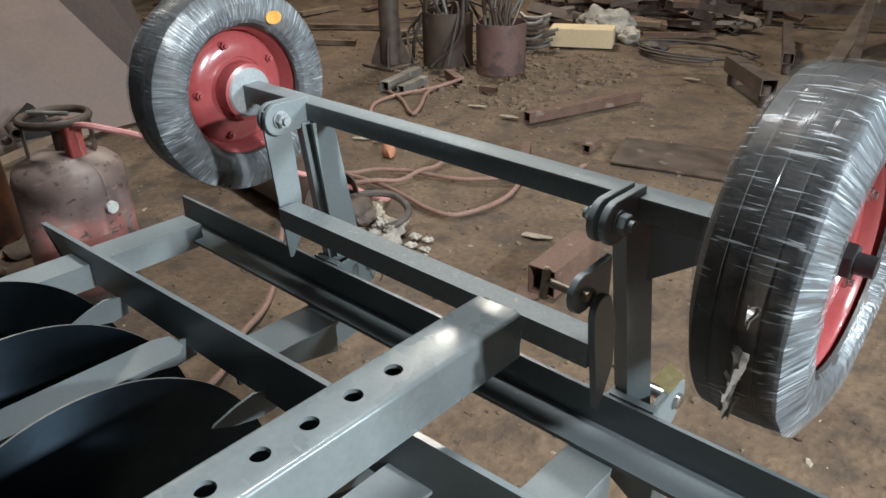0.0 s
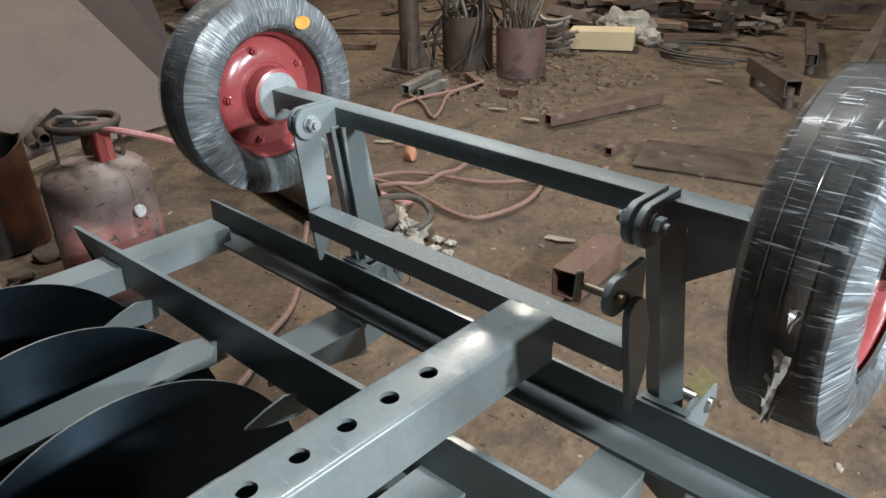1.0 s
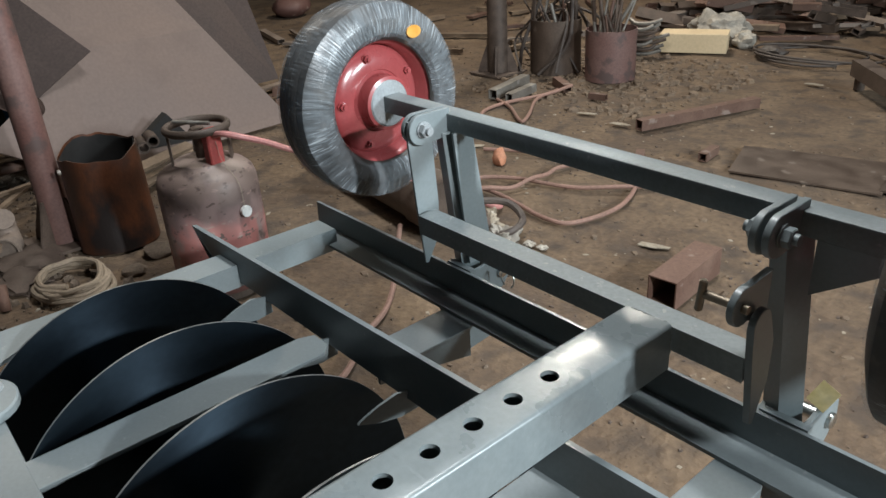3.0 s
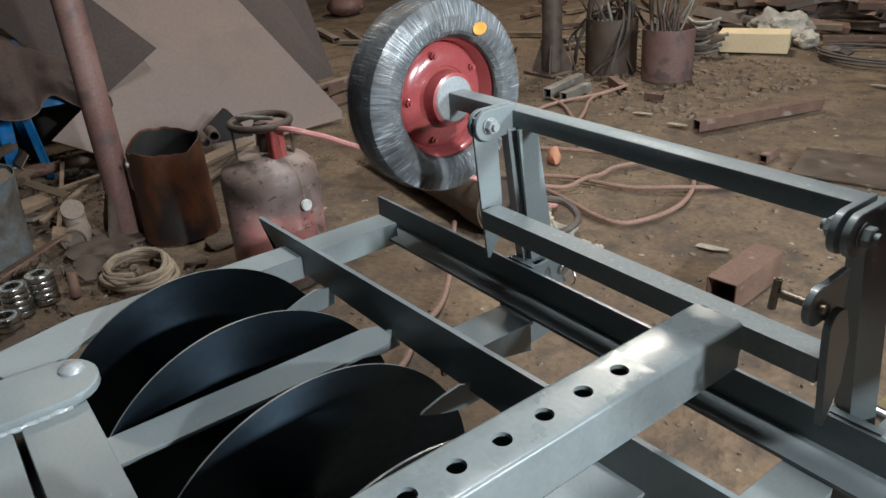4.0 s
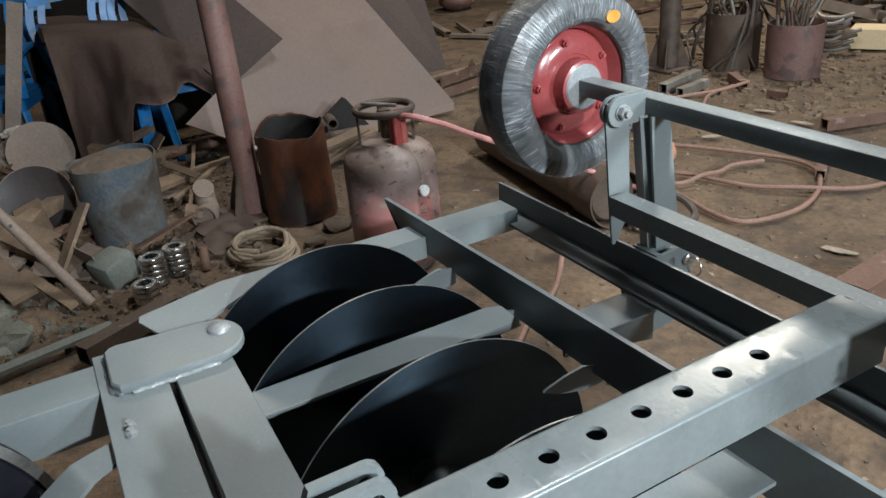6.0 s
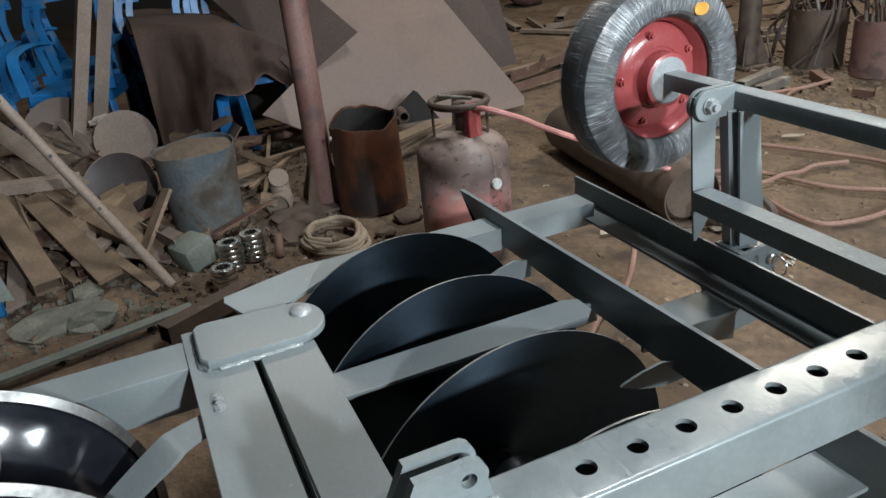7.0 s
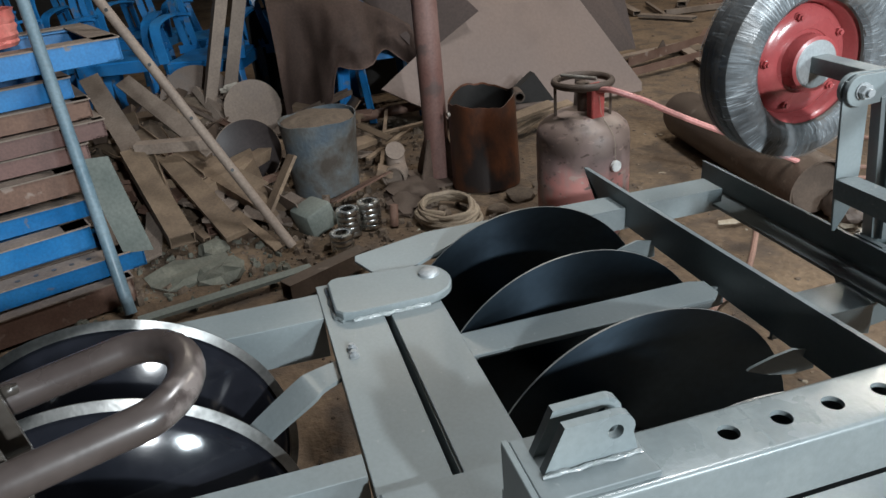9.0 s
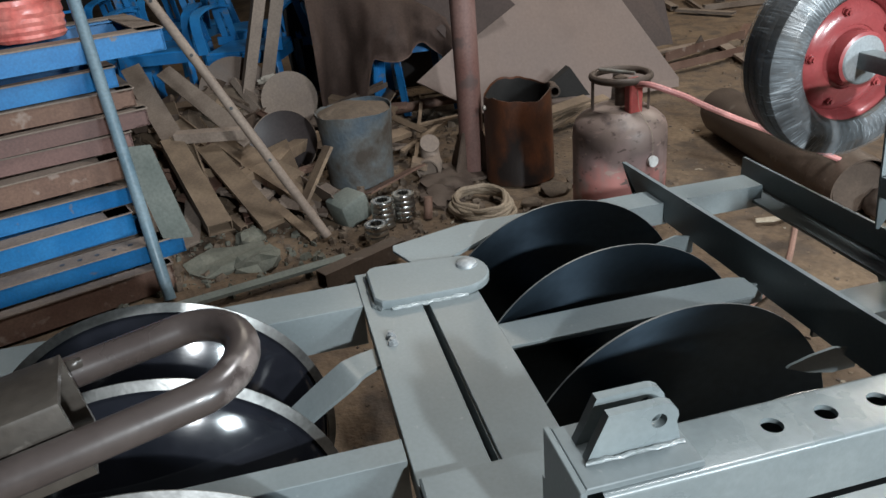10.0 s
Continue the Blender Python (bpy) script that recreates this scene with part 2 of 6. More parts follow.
def film_material(name, edges, amount, low, high, sharp, tones, glint, folds, run=5.0, across=2.2, gloss=0.2, relief=0.35):
    """Creased stretch film, clear between folds and milky on them; edges, amount: how its opacity rises across the
    tyre.
    """
    m = bpy.data.materials.new(name)
    m.use_nodes = True
    nt = m.node_tree
    N, L = nt.nodes, nt.links
    p = N["Principled BSDF"]
    uv = N.new("ShaderNodeUVMap")
    mp = N.new("ShaderNodeMapping")
    mp.inputs["Scale"].default_value = (260, run, 1)
    L.new(uv.outputs[0], mp.inputs["Vector"])
    n1 = N.new("ShaderNodeTexNoise")
    n1.inputs["Scale"].default_value, n1.inputs["Detail"].default_value, n1.inputs["Distortion"].default_value = 1.0, 7, 0.6
    L.new(mp.outputs[0], n1.inputs["Vector"])
    tc = N.new("ShaderNodeTexCoord")
    n2 = N.new("ShaderNodeTexNoise")
    n2.inputs["Scale"].default_value, n2.inputs["Detail"].default_value = 11, 6
    L.new(tc.outputs["Object"], n2.inputs["Vector"])
    r1 = N.new("ShaderNodeMapRange")
    r1.inputs[1].default_value, r1.inputs[2].default_value, r1.inputs[3].default_value, r1.inputs[4].default_value = *sharp, low, high
    L.new(n1.outputs[0], r1.inputs[0])
    r2 = N.new("ShaderNodeMapRange")
    r2.inputs[1].default_value, r2.inputs[2].default_value, r2.inputs[3].default_value, r2.inputs[4].default_value = 0.3, 0.7, 0.45, 1.25
    L.new(n2.outputs[0], r2.inputs[0])
    mul = N.new("ShaderNodeMath")
    mul.operation, mul.use_clamp = "MULTIPLY", True
    L.new(r1.outputs[0], mul.inputs[0])
    L.new(r2.outputs[0], mul.inputs[1])
    sep = N.new("ShaderNodeSeparateXYZ")
    L.new(uv.outputs[0], sep.inputs[0])
    wave = N.new("ShaderNodeMath")
    wave.operation, wave.inputs[1].default_value = "MULTIPLY_ADD", 0.12
    L.new(n2.outputs[0], wave.inputs[0])
    L.new(sep.outputs[1], wave.inputs[2])
    wall = N.new("ShaderNodeMapRange")
    wall.inputs[1].default_value, wall.inputs[2].default_value, wall.inputs[3].default_value, wall.inputs[4].default_value = *edges, *amount
    L.new(wave.outputs[0], wall.inputs[0])
    mul2 = N.new("ShaderNodeMath")
    mul2.operation, mul2.use_clamp = "MULTIPLY", True
    L.new(mul.outputs[0], mul2.inputs[0])
    L.new(wall.outputs[0], mul2.inputs[1])
    # sparse sharp creases, their glints of light painted in as opaque streaks
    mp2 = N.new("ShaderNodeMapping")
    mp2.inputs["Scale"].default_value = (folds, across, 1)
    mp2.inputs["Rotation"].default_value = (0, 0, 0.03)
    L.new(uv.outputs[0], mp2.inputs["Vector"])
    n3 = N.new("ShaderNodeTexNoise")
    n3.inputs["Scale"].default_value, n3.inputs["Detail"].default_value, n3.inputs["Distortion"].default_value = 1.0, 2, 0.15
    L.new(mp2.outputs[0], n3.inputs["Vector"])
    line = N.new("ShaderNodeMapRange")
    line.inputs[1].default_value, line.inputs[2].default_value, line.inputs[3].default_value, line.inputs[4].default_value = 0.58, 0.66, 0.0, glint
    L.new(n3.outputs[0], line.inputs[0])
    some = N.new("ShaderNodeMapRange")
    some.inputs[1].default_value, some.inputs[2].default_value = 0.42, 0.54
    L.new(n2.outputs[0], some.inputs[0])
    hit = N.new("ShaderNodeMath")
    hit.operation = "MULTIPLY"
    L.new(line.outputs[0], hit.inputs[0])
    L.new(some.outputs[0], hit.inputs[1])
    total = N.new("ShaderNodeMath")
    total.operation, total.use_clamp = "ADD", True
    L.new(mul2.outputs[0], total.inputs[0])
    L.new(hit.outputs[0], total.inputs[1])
    L.new(total.outputs[0], p.inputs["Alpha"])
    tone = N.new("ShaderNodeMix")
    tone.data_type = "RGBA"
    tone.inputs[6].default_value, tone.inputs[7].default_value = tones[0], tones[1]
    L.new(n1.outputs[0], tone.inputs["Factor"])
    # whiten the streaks: a painted highlight, glint sets how strong
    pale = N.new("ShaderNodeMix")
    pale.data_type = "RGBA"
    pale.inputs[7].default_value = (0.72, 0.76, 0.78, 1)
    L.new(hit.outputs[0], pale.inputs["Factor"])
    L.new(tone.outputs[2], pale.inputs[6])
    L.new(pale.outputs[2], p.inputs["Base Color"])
    p.inputs["Roughness"].default_value = gloss
    p.inputs["Specular IOR Level"].default_value = 0.6
    b = N.new("ShaderNodeBump")
    b.inputs["Strength"].default_value, b.inputs["Distance"].default_value = relief, 0.003
    L.new(n1.outputs[0], b.inputs["Height"])
    L.new(b.outputs[0], p.inputs["Normal"])
    return m


def cylinder_material():
    """Old red paint under soot and dust, with rubbed patches."""
    m = bpy.data.materials.new("dust_on_red_cylinder")
    m.use_nodes = True
    nt = m.node_tree
    N, L = nt.nodes, nt.links
    p = N["Principled BSDF"]
    tc = N.new("ShaderNodeTexCoord")

    def patches(scale, lo, hi, stretch=(1, 1, 1), detail=8):
        mp = N.new("ShaderNodeMapping")
        mp.inputs["Scale"].default_value = stretch
        L.new(tc.outputs["Object"], mp.inputs["Vector"])
        n = N.new("ShaderNodeTexNoise")
        n.inputs["Scale"].default_value, n.inputs["Detail"].default_value = scale, detail
        L.new(mp.outputs[0], n.inputs["Vector"])
        r = N.new("ShaderNodeMapRange")
        r.inputs[1].default_value, r.inputs[2].default_value = lo, hi
        L.new(n.outputs[0], r.inputs[0])
        return r.outputs[0], n.outputs[0]

    def over(under, colour, factor):
        x = N.new("ShaderNodeMix")
        x.data_type = "RGBA"
        L.new(factor, x.inputs["Factor"])
        L.new(under, x.inputs[6])
        x.inputs[7].default_value = (*colour, 1)
        return x.outputs[2]

    sep = N.new("ShaderNodeSeparateXYZ")
    L.new(tc.outputs["Object"], sep.inputs[0])
    raw = patches(13, 0.0, 1.0)[1]
    w = N.new("ShaderNodeMath")
    w.operation, w.inputs[1].default_value = "MULTIPLY_ADD", 0.14
    L.new(raw, w.inputs[0])
    L.new(sep.outputs[2], w.inputs[2])
    ramp = N.new("ShaderNodeValToRGB")
    stops = ((0.10, (0.17, 0.085, 0.076)), (0.24, (0.30, 0.108, 0.095)), (0.34, (0.355, 0.155, 0.137)), (0.375, (0.215, 0.135, 0.126)), (0.42, (0.150, 0.106, 0.097)), (0.47, (0.215, 0.155, 0.134)), (0.54, (0.245, 0.180, 0.150)))
    el = ramp.color_ramp.elements
    for k, (at, c) in enumerate(stops):
        e = el[k] if k < 2 else el.new(at)
        e.position, e.color = at, (*c, 1)
    L.new(w.outputs[0], ramp.inputs[0])
    c = ramp.outputs[0]
    c = over(c, (0.085, 0.058, 0.053), patches(8, 0.61, 0.70)[0])
    c = over(c, (0.250, 0.175, 0.160), patches(10, 0.56, 0.66, (1, 1, 0.5))[0])
    c = over(c, (0.30, 0.21, 0.185), patches(21, 0.60, 0.66, (1, 1, 2.2))[0])
    c = over(c, (0.11, 0.075, 0.066), patches(34, 0.60, 0.66, (1, 1, 1.6))[0])
    L.new(c, p.inputs["Base Color"])
    p.inputs["Roughness"].default_value = 0.5
    b = N.new("ShaderNodeBump")
    b.inputs["Strength"].default_value, b.inputs["Distance"].default_value = 0.25, 0.003
    L.new(raw, b.inputs["Height"])
    L.new(b.outputs[0], p.inputs["Normal"])
    return m


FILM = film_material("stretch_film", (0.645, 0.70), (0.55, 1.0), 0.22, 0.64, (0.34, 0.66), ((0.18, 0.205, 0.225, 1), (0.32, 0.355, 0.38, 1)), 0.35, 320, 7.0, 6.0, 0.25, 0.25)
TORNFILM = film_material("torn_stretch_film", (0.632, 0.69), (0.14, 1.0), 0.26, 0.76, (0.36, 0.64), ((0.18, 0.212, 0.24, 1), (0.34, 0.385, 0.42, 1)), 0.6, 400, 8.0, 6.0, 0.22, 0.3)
FLAP = material("milky_film", (0.34, 0.31, 0.28), (0.55, 0.52, 0.48), 0.25, 0.0, 40, 90, 0.3, 0.002)
DUSTRED = cylinder_material()

# ---- mesh helpers ----
PLACE = {}


def finish(name, bm, mat, smooth=38):
    me = bpy.data.meshes.new(name)
    bmesh.ops.recalc_face_normals(bm, faces=bm.faces)
    bm.to_mesh(me)
    bm.free()
    if smooth:
        me.shade_smooth()
        me.set_sharp_from_angle(angle=radians(smooth))
    me.materials.append(mat)
    return me


def thing(name, base, label, category, group=""):
    e = new(name)
    e.empty_display_size = 0.1
    e.location = base
    PLACE[e] = Matrix.Translation(base)
    return tagged(e, label, category, group)


def part(name, bm, mat, parent, label="", smooth=38):
    o = new(name, finish(name, bm, mat, smooth))
    o.parent = parent
    o.matrix_parent_inverse = PLACE[parent].inverted()
    PLACE[o] = Matrix.Identity(4)
    if label:
        o["label"] = label
    return o


def solo(name, bm, mat, label, category, group="", kind="", smooth=38):
    return tagged(new(name, finish(name, bm, mat, smooth)), label, category, group, kind)


def B():
    return bmesh.new()


def box(bm, c, s, rot=None, bev=0.0, seg=1):
    m = Matrix.Translation(c) @ (rot if rot is not None else Matrix.Identity(4)) @ Matrix.Diagonal((*s, 1))
    r = bmesh.ops.create_cube(bm, size=1, matrix=m)
    if bev:
        bmesh.ops.bevel(bm, geom=list({e for v in r["verts"] for e in v.link_edges}), offset=bev, segments=seg, affect="EDGES", profile=0.5)
    return bm


def prism(bm, pts, axis, a, b, m=None, bev=0.0):
    """A flat outline pts pushed along an axis from a to b."""
    def at(p, h):
        v = {"x": (h, p[0], p[1]), "y": (p[0], h, p[1]), "z": (p[0], p[1], h)}[axis]
        return m @ Vector(v) if m is not None else Vector(v)
    lo = [bm.verts.new(at(p, a)) for p in pts]
    hi = [bm.verts.new(at(p, b)) for p in pts]
    n = len(pts)
    fs = [bm.faces.new(lo), bm.faces.new(list(reversed(hi)))]
    for i in range(n):
        fs.append(bm.faces.new([lo[i], hi[i], hi[(i + 1) % n], lo[(i + 1) % n]]))
    if bev:
        es = [e for e in {e for f in fs[:2] for e in f.edges}]
        bmesh.ops.bevel(bm, geom=es, offset=bev, segments=1, affect="EDGES")
    return bm


def lathe(bm, prof, m, seg=32, closed=False, uv=False):
    """The profile (radius, height) turned round the local z of m."""
    rows = []
    for r, h in prof:
        rows.append([bm.verts.new(m @ Vector((r * math.cos(a), r * math.sin(a), h))) for a in [2 * math.pi * k / seg for k in range(seg)]])
    lay = bm.loops.layers.uv.verify() if uv else None
    n = len(prof)
    for i in range(n if closed else n - 1):
        lo, hi = rows[i], rows[(i + 1) % n]
        for k in range(seg):
            f = bm.faces.new([lo[k], lo[(k + 1) % seg], hi[(k + 1) % seg], hi[k]])
            if uv:
                for lp, (uu, vv) in zip(f.loops, ((k, i), (k + 1, i), (k + 1, i + 1), (k, i + 1))):
                    lp[lay].uv = (uu / seg, vv / n)
    return bm


def cyl(bm, m, r, h0, h1, seg=20, r1=None, bev=0.0):
    """A closed cylinder along the local z of m."""
    r1 = r if r1 is None else r1
    lo = [bm.verts.new(m @ Vector((r * math.cos(a), r * math.sin(a), h0))) for a in [2 * math.pi * k / seg for k in range(seg)]]
    hi = [bm.verts.new(m @ Vector((r1 * math.cos(a), r1 * math.sin(a), h1))) for a in [2 * math.pi * k / seg for k in range(seg)]]
    fs = [bm.faces.new(list(reversed(lo))), bm.faces.new(hi)]
    for k in range(seg):
        bm.faces.new([lo[k], lo[(k + 1) % seg], hi[(k + 1) % seg], hi[k]])
    if bev:
        bmesh.ops.bevel(bm, geom=list({e for f in fs for e in f.edges}), offset=bev, segments=2, affect="EDGES")
    return bm


def smooth_path(pts, steps=8):
    P = [Vector(p) for p in pts]
    P = [2 * P[0] - P[1], *P, 2 * P[-1] - P[-2]]
    out = []
    for i in range(1, len(P) - 2):
        a, b, c, d = P[i - 1], P[i], P[i + 1], P[i + 2]
        for k in range(steps):
            t = k / steps
            out.append(0.5 * (2 * b + (c - a) * t + (2 * a - 5 * b + 4 * c - d) * t * t + (3 * b - a - 3 * c + d) * t ** 3))
    out.append(P[-2])
    return out


def sweep(bm, pts, r, seg=8):
    rows, up = [], None
    for i, p in enumerate(pts):
        d = (pts[min(i + 1, len(pts) - 1)] - pts[max(i - 1, 0)]).normalized()
        if up is None:
            up = d.orthogonal().normalized()
        up = (up - d * up.dot(d)).normalized()
        side = d.cross(up)
        rows.append([bm.verts.new(p + r * (math.cos(a) * up + math.sin(a) * side)) for a in [2 * math.pi * k / seg for k in range(seg)]])
    for lo, hi in zip(rows, rows[1:]):
        for k in range(seg):
            bm.faces.new([lo[k], lo[(k + 1) % seg], hi[(k + 1) % seg], hi[k]])
    bm.faces.new(list(reversed(rows[0])))
    bm.faces.new(rows[-1])
    return bm


def along(a, b):
    """A pose at a whose z points to b, and the length."""
    a, b = Vector(a), Vector(b)
    return Matrix.Translation(a) @ (b - a).to_track_quat("Z", "Y").to_matrix().to_4x4(), (b - a).length


def hollow(bm, m, w, h, length, t=0.004, r=0.0):
    """An open square tube along local z of m."""
    o = [(-w / 2, -h / 2), (w / 2, -h / 2), (w / 2, h / 2), (-w / 2, h / 2)]
    i = [(-w / 2 + t, -h / 2 + t), (w / 2 - t, -h / 2 + t), (w / 2 - t, h / 2 - t), (-w / 2 + t, h / 2 - t)]
    v = [[bm.verts.new(m @ Vector((x, y, z))) for x, y in q] for q, z in ((o, 0), (o, length), (i, length), (i, 0))]
    for k in range(4):
        l = (k + 1) % 4
        for a, b in ((0, 1), (1, 2), (2, 3), (3, 0)):
            bm.faces.new([v[a][k], v[a][l], v[b][l], v[b][k]])
    if r:
        es = [e for e in bm.edges if e.is_manifold and {e.verts[0], e.verts[1]} in [{v[0][k], v[1][k]} for k in range(4)]]
        bmesh.ops.bevel(bm, geom=es, offset=r, segments=2, affect="EDGES", profile=0.5)
    return bm


def hexbolt(bm, at, axis, r, h, washer=True):
    m = Matrix.Translation(at) @ Vector(axis).to_track_quat("Z", "Y").to_matrix().to_4x4()
    if washer:
        cyl(bm, m, r * 1.18, 0, h * 0.18, 20)
    cyl(bm, m, r, h * 0.18, h, 6, bev=r * 0.08)
    cyl(bm, m, r * 0.55, h, h * 1.5, 12)
    return bm


def bead(pts, r):
    bm = B()
    pts = [Vector(p) for p in pts]
    line = [a.lerp(b, k / 14) for a, b in zip(pts, pts[1:]) for k in range(14)] + [pts[-1]]
    sweep(bm, line, r, 8)
    return rough_up(bm, r * 0.55, 0.42 / r)


def rough_up(bm, amount, scale, seed=0.0):
    for v in bm.verts:
        v.co += amount * noise.noise_vector(v.co * scale + Vector((seed, seed * 1.7, 0)))
    return bm


# ---- structure ----
def ground():
    bm = B()
    # finer towards the middle of the place
    def axis(lo, hi, c0, c1):
        a = [lo, lo * 0.75, lo * 0.5]
        x = c0
        mid = []
        while x <= c1 + 1e-6:
            mid.append(x)
            x += 0.05
        a = [lo + (c0 - lo) * (k / 10) ** 0.6 for k in range(10)]
        b = [c1 + (hi - c1) * (k / 10) ** 1.6 for k in range(1, 11)]
        return a + mid + b
    xs, ys = axis(-14, 12, -5.5, 0.8), axis(-10, 14, -1.8, 6.0)
    grid = [[None] * len(ys) for _ in xs]
    for i, x in enumerate(xs):
        for j, y in enumerate(ys):
            p = Vector((x, y, 0))
            h = 0.012 * noise.noise(p * 1.1) + 0.008 * noise.noise(p * 4.3) + 0.004 * noise.noise(p * 11.0) - 0.008
            grid[i][j] = bm.verts.new((x, y, h))
    for i in range(len(xs) - 1):
        for j in range(len(ys) - 1):
            bm.faces.new([grid[i][j], grid[i + 1][j], grid[i + 1][j + 1], grid[i][j + 1]])
    return solo("ground", bm, DIRT, "packed brown dirt workshop floor, uneven and littered", "floor", kind="structure", smooth=180)


ground()
# unseen walls and roof close the room, near-black to cut bounced light
for nm, c, s in (("wall_west", (-13.1, 2, 2.3), (0.2, 24.4, 4.8)), ("wall_east", (11.1, 2, 2.3), (0.2, 24.4, 4.8)),
                 ("wall_south", (-1, -9.1, 2.3), (24, 0.2, 4.8)), ("wall_north", (-1, 13.1, 2.3), (24, 0.2, 4.8))):
    solo(nm, box(B(), c, s), WALLP, "plain near-black shed wall, out of view", "wall", kind="structure", smooth=0)
solo("ceiling", box(B(), (-1, 2, 4.85), (24.4, 24.4, 0.2)), WALLP, "plain near-black shed roof underside, out of view", "ceiling", kind="structure", smooth=0)


# ---- the disc harrow ----
ZF = 0.466          # top of the frame bars
harrow = thing("disc_harrow", (-0.9, 0.3, 0.0), "grey-painted offset disc harrow with two transport wheels, on dirt floor", "farm implement")


def make_frame():
    # rear angle iron: upright leg at the back, flat leg towards the front
    part("angle_beam", prism(B(), [(0.942, 0.434), (0.942, 0.497), (0.935, 0.497), (0.935, 0.441), (0.876, 0.441), (0.876, 0.434)], "x", -1.575, 0.14, bev=0.001), PAINT, harrow, "grey angle iron")
    # inner flat bar on edge, leaning back a little
    bm = B()
    prof = [(0.652, 0.424), (0.659, 0.512), (0.670, 0.511), (0.663, 0.424)]
    rows = [[bm.verts.new((-1.64 + 1.74 * k / 30, *p)) for p in prof] for k in range(31)]
    for lo, hi in zip(rows, rows[1:]):
        for k in range(4):
            bm.faces.new([lo[k], lo[(k + 1) % 4], hi[(k + 1) % 4], hi[k]])
    bm.faces.new(rows[0])
    bm.faces.new(rows[-1])
    for v in bm.verts:
        up = (v.co.z - 0.424) / 0.088
        v.co.y += (0.024 + 0.018 * up) * (v.co.x + 1.0)
        v.co.z -= 0.016 * (1 - up) * (v.co.x + 1.0)
        if v.co.x < -1.63:                       # the sheared end
            v.co.x += 0.10 * max(0.0, (0.512 - v.co.z) / 0.085) ** 1.3
    part("flat_beam", bm, PAINT, harrow, "grey flat bar on edge")
    # outer left bar: a channel that narrows at the hinge
    bm = B()
    prism(bm, [(-1.522, 0.175), (-1.515, 0.90), (-1.437, 0.90), (-1.437, 0.215), (-1.362, 0.105), (-1.355, 0.03), (-1.445, -0.004), (-1.470, 0.0)], "z", ZF + 0.002, ZF + 0.009, bev=0.001)
    prism(bm, [(-1.521, 0.18), (-1.514, 0.90), (-1.508, 0.90), (-1.515, 0.18)], "z", ZF - 0.06, ZF + 0.0025)
    prism(bm, [(-1.443, 0.24), (-1.443, 0.90), (-1.437, 0.90), (-1.437, 0.24)], "z", ZF - 0.045, ZF + 0.0025)
    part("side_bar", bm, PAINT, harrow)
    # bars that run from the centre channels to the inner angle
    for x0, x1, y1 in ((-1.118, -1.040, 0.632), (-0.575, -0.492, 0.70)):
        bm = B()
        prism(bm, [(x0, 0.12), (x0, y1 - 0.03), (x0 + 0.012, y1), (x1 - 0.02, y1), (x1, y1 - 0.02), (x1, 0.12)], "z", 0.440, 0.447, bev=0.001)
        prism(bm, [(x0, 0.12), (x0, y1 - 0.03), (x0 + 0.006, y1 - 0.03), (x0 + 0.006, 0.12)], "z", 0.385, 0.4405)
        part("cross_bar", bm, PAINT, harrow)
    # short bars between the two angles
    for x0, x1 in ((-1.02, -0.93), (-0.416, -0.340)):
        bm = B()
        prism(bm, [(x0, 0.655), (x0, 0.877), (x0 + 0.02, 0.93), (x1 - 0.02, 0.93), (x1, 0.87), (x1, 0.655)], "z", 0.425, 0.4325, bev=0.001)
        prism(bm, [(0.655, 0.4255), (0.87, 0.4255), (0.87, 0.368), (0.70, 0.405), (0.655, 0.41)], "x", x1 - 0.007, x1)
        part("cross_bar", bm, PAINT, harrow)
    # bearing hangers under the rear angle
    for x in (-1.0, -0.32):
        bm = B()
        prism(bm, [(0.905, 0.4335), (0.98, 0.4335), (0.98, 0.357), (0.905, 0.349)], "x", x + 0.023, x + 0.030)
        prism(bm, [(x - 0.068, 0.4335), (x + 0.030, 0.4335), (x + 0.030, 0.349), (x - 0.05, 0.405)], "y", 0.898, 0.905)
        part("hanger_bracket", bm, PAINT, harrow)
    # two channels back to back in the middle, a slit between them
    for y0, y1, xa in ((-0.100, 0.009, -1.366), (0.021, 0.123, -1.30)):
        bm = B()
        prism(bm, [(xa, y0), (-0.62, y0 + 0.004), (-0.62, y1), (xa, y1)], "z", ZF, ZF + 0.007, bev=0.0012)
        yw = y1 - 0.007 if y0 < 0 else y0
        prism(bm, [(xa + 0.001, yw), (-0.621, yw), (-0.621, yw + 0.007), (xa + 0.001, yw + 0.007)], "z", ZF - 0.09, ZF + 0.001)
        yo = y0 if y0 < 0 else y1 - 0.007
        prism(bm, [(xa + 0.001, yo + 0.004), (-0.621, yo + 0.004), (-0.621, yo + 0.008), (xa + 0.001, yo + 0.008)], "z", ZF - 0.05, ZF + 0.001)
        part("centre_channel", bm, PAINT, harrow)
    # black strip added to give the slit its deep shade
    part("spacer_bar", prism(B(), [(-1.29, 0.0095), (-0.63, 0.0095), (-0.63, 0.0205), (-1.29, 0.0205)], "z", ZF - 0.085, ZF - 0.05), BLACKIRON, harrow)
    # hinge plate, rounded at the pin
    def hinge(pts, z0, z1):
        return prism(B(), pts, "z", z0, z1, bev=0.003)
    rnd = [(-1.268 + 0.068 * math.cos(a), 0.105 + 0.055 * math.sin(a)) for a in [radians(k) for k in range(0, 166, 15)]]
    h = part("hinge_plate", hinge([(-1.220, -0.078), (-1.203, -0.066), (-1.200, -0.045), *rnd, (-1.352, -0.055), (-1.347, -0.070), (-1.335, -0.078)], ZF + 0.008, ZF + 0.026), PAINT, harrow)
    bm = B()
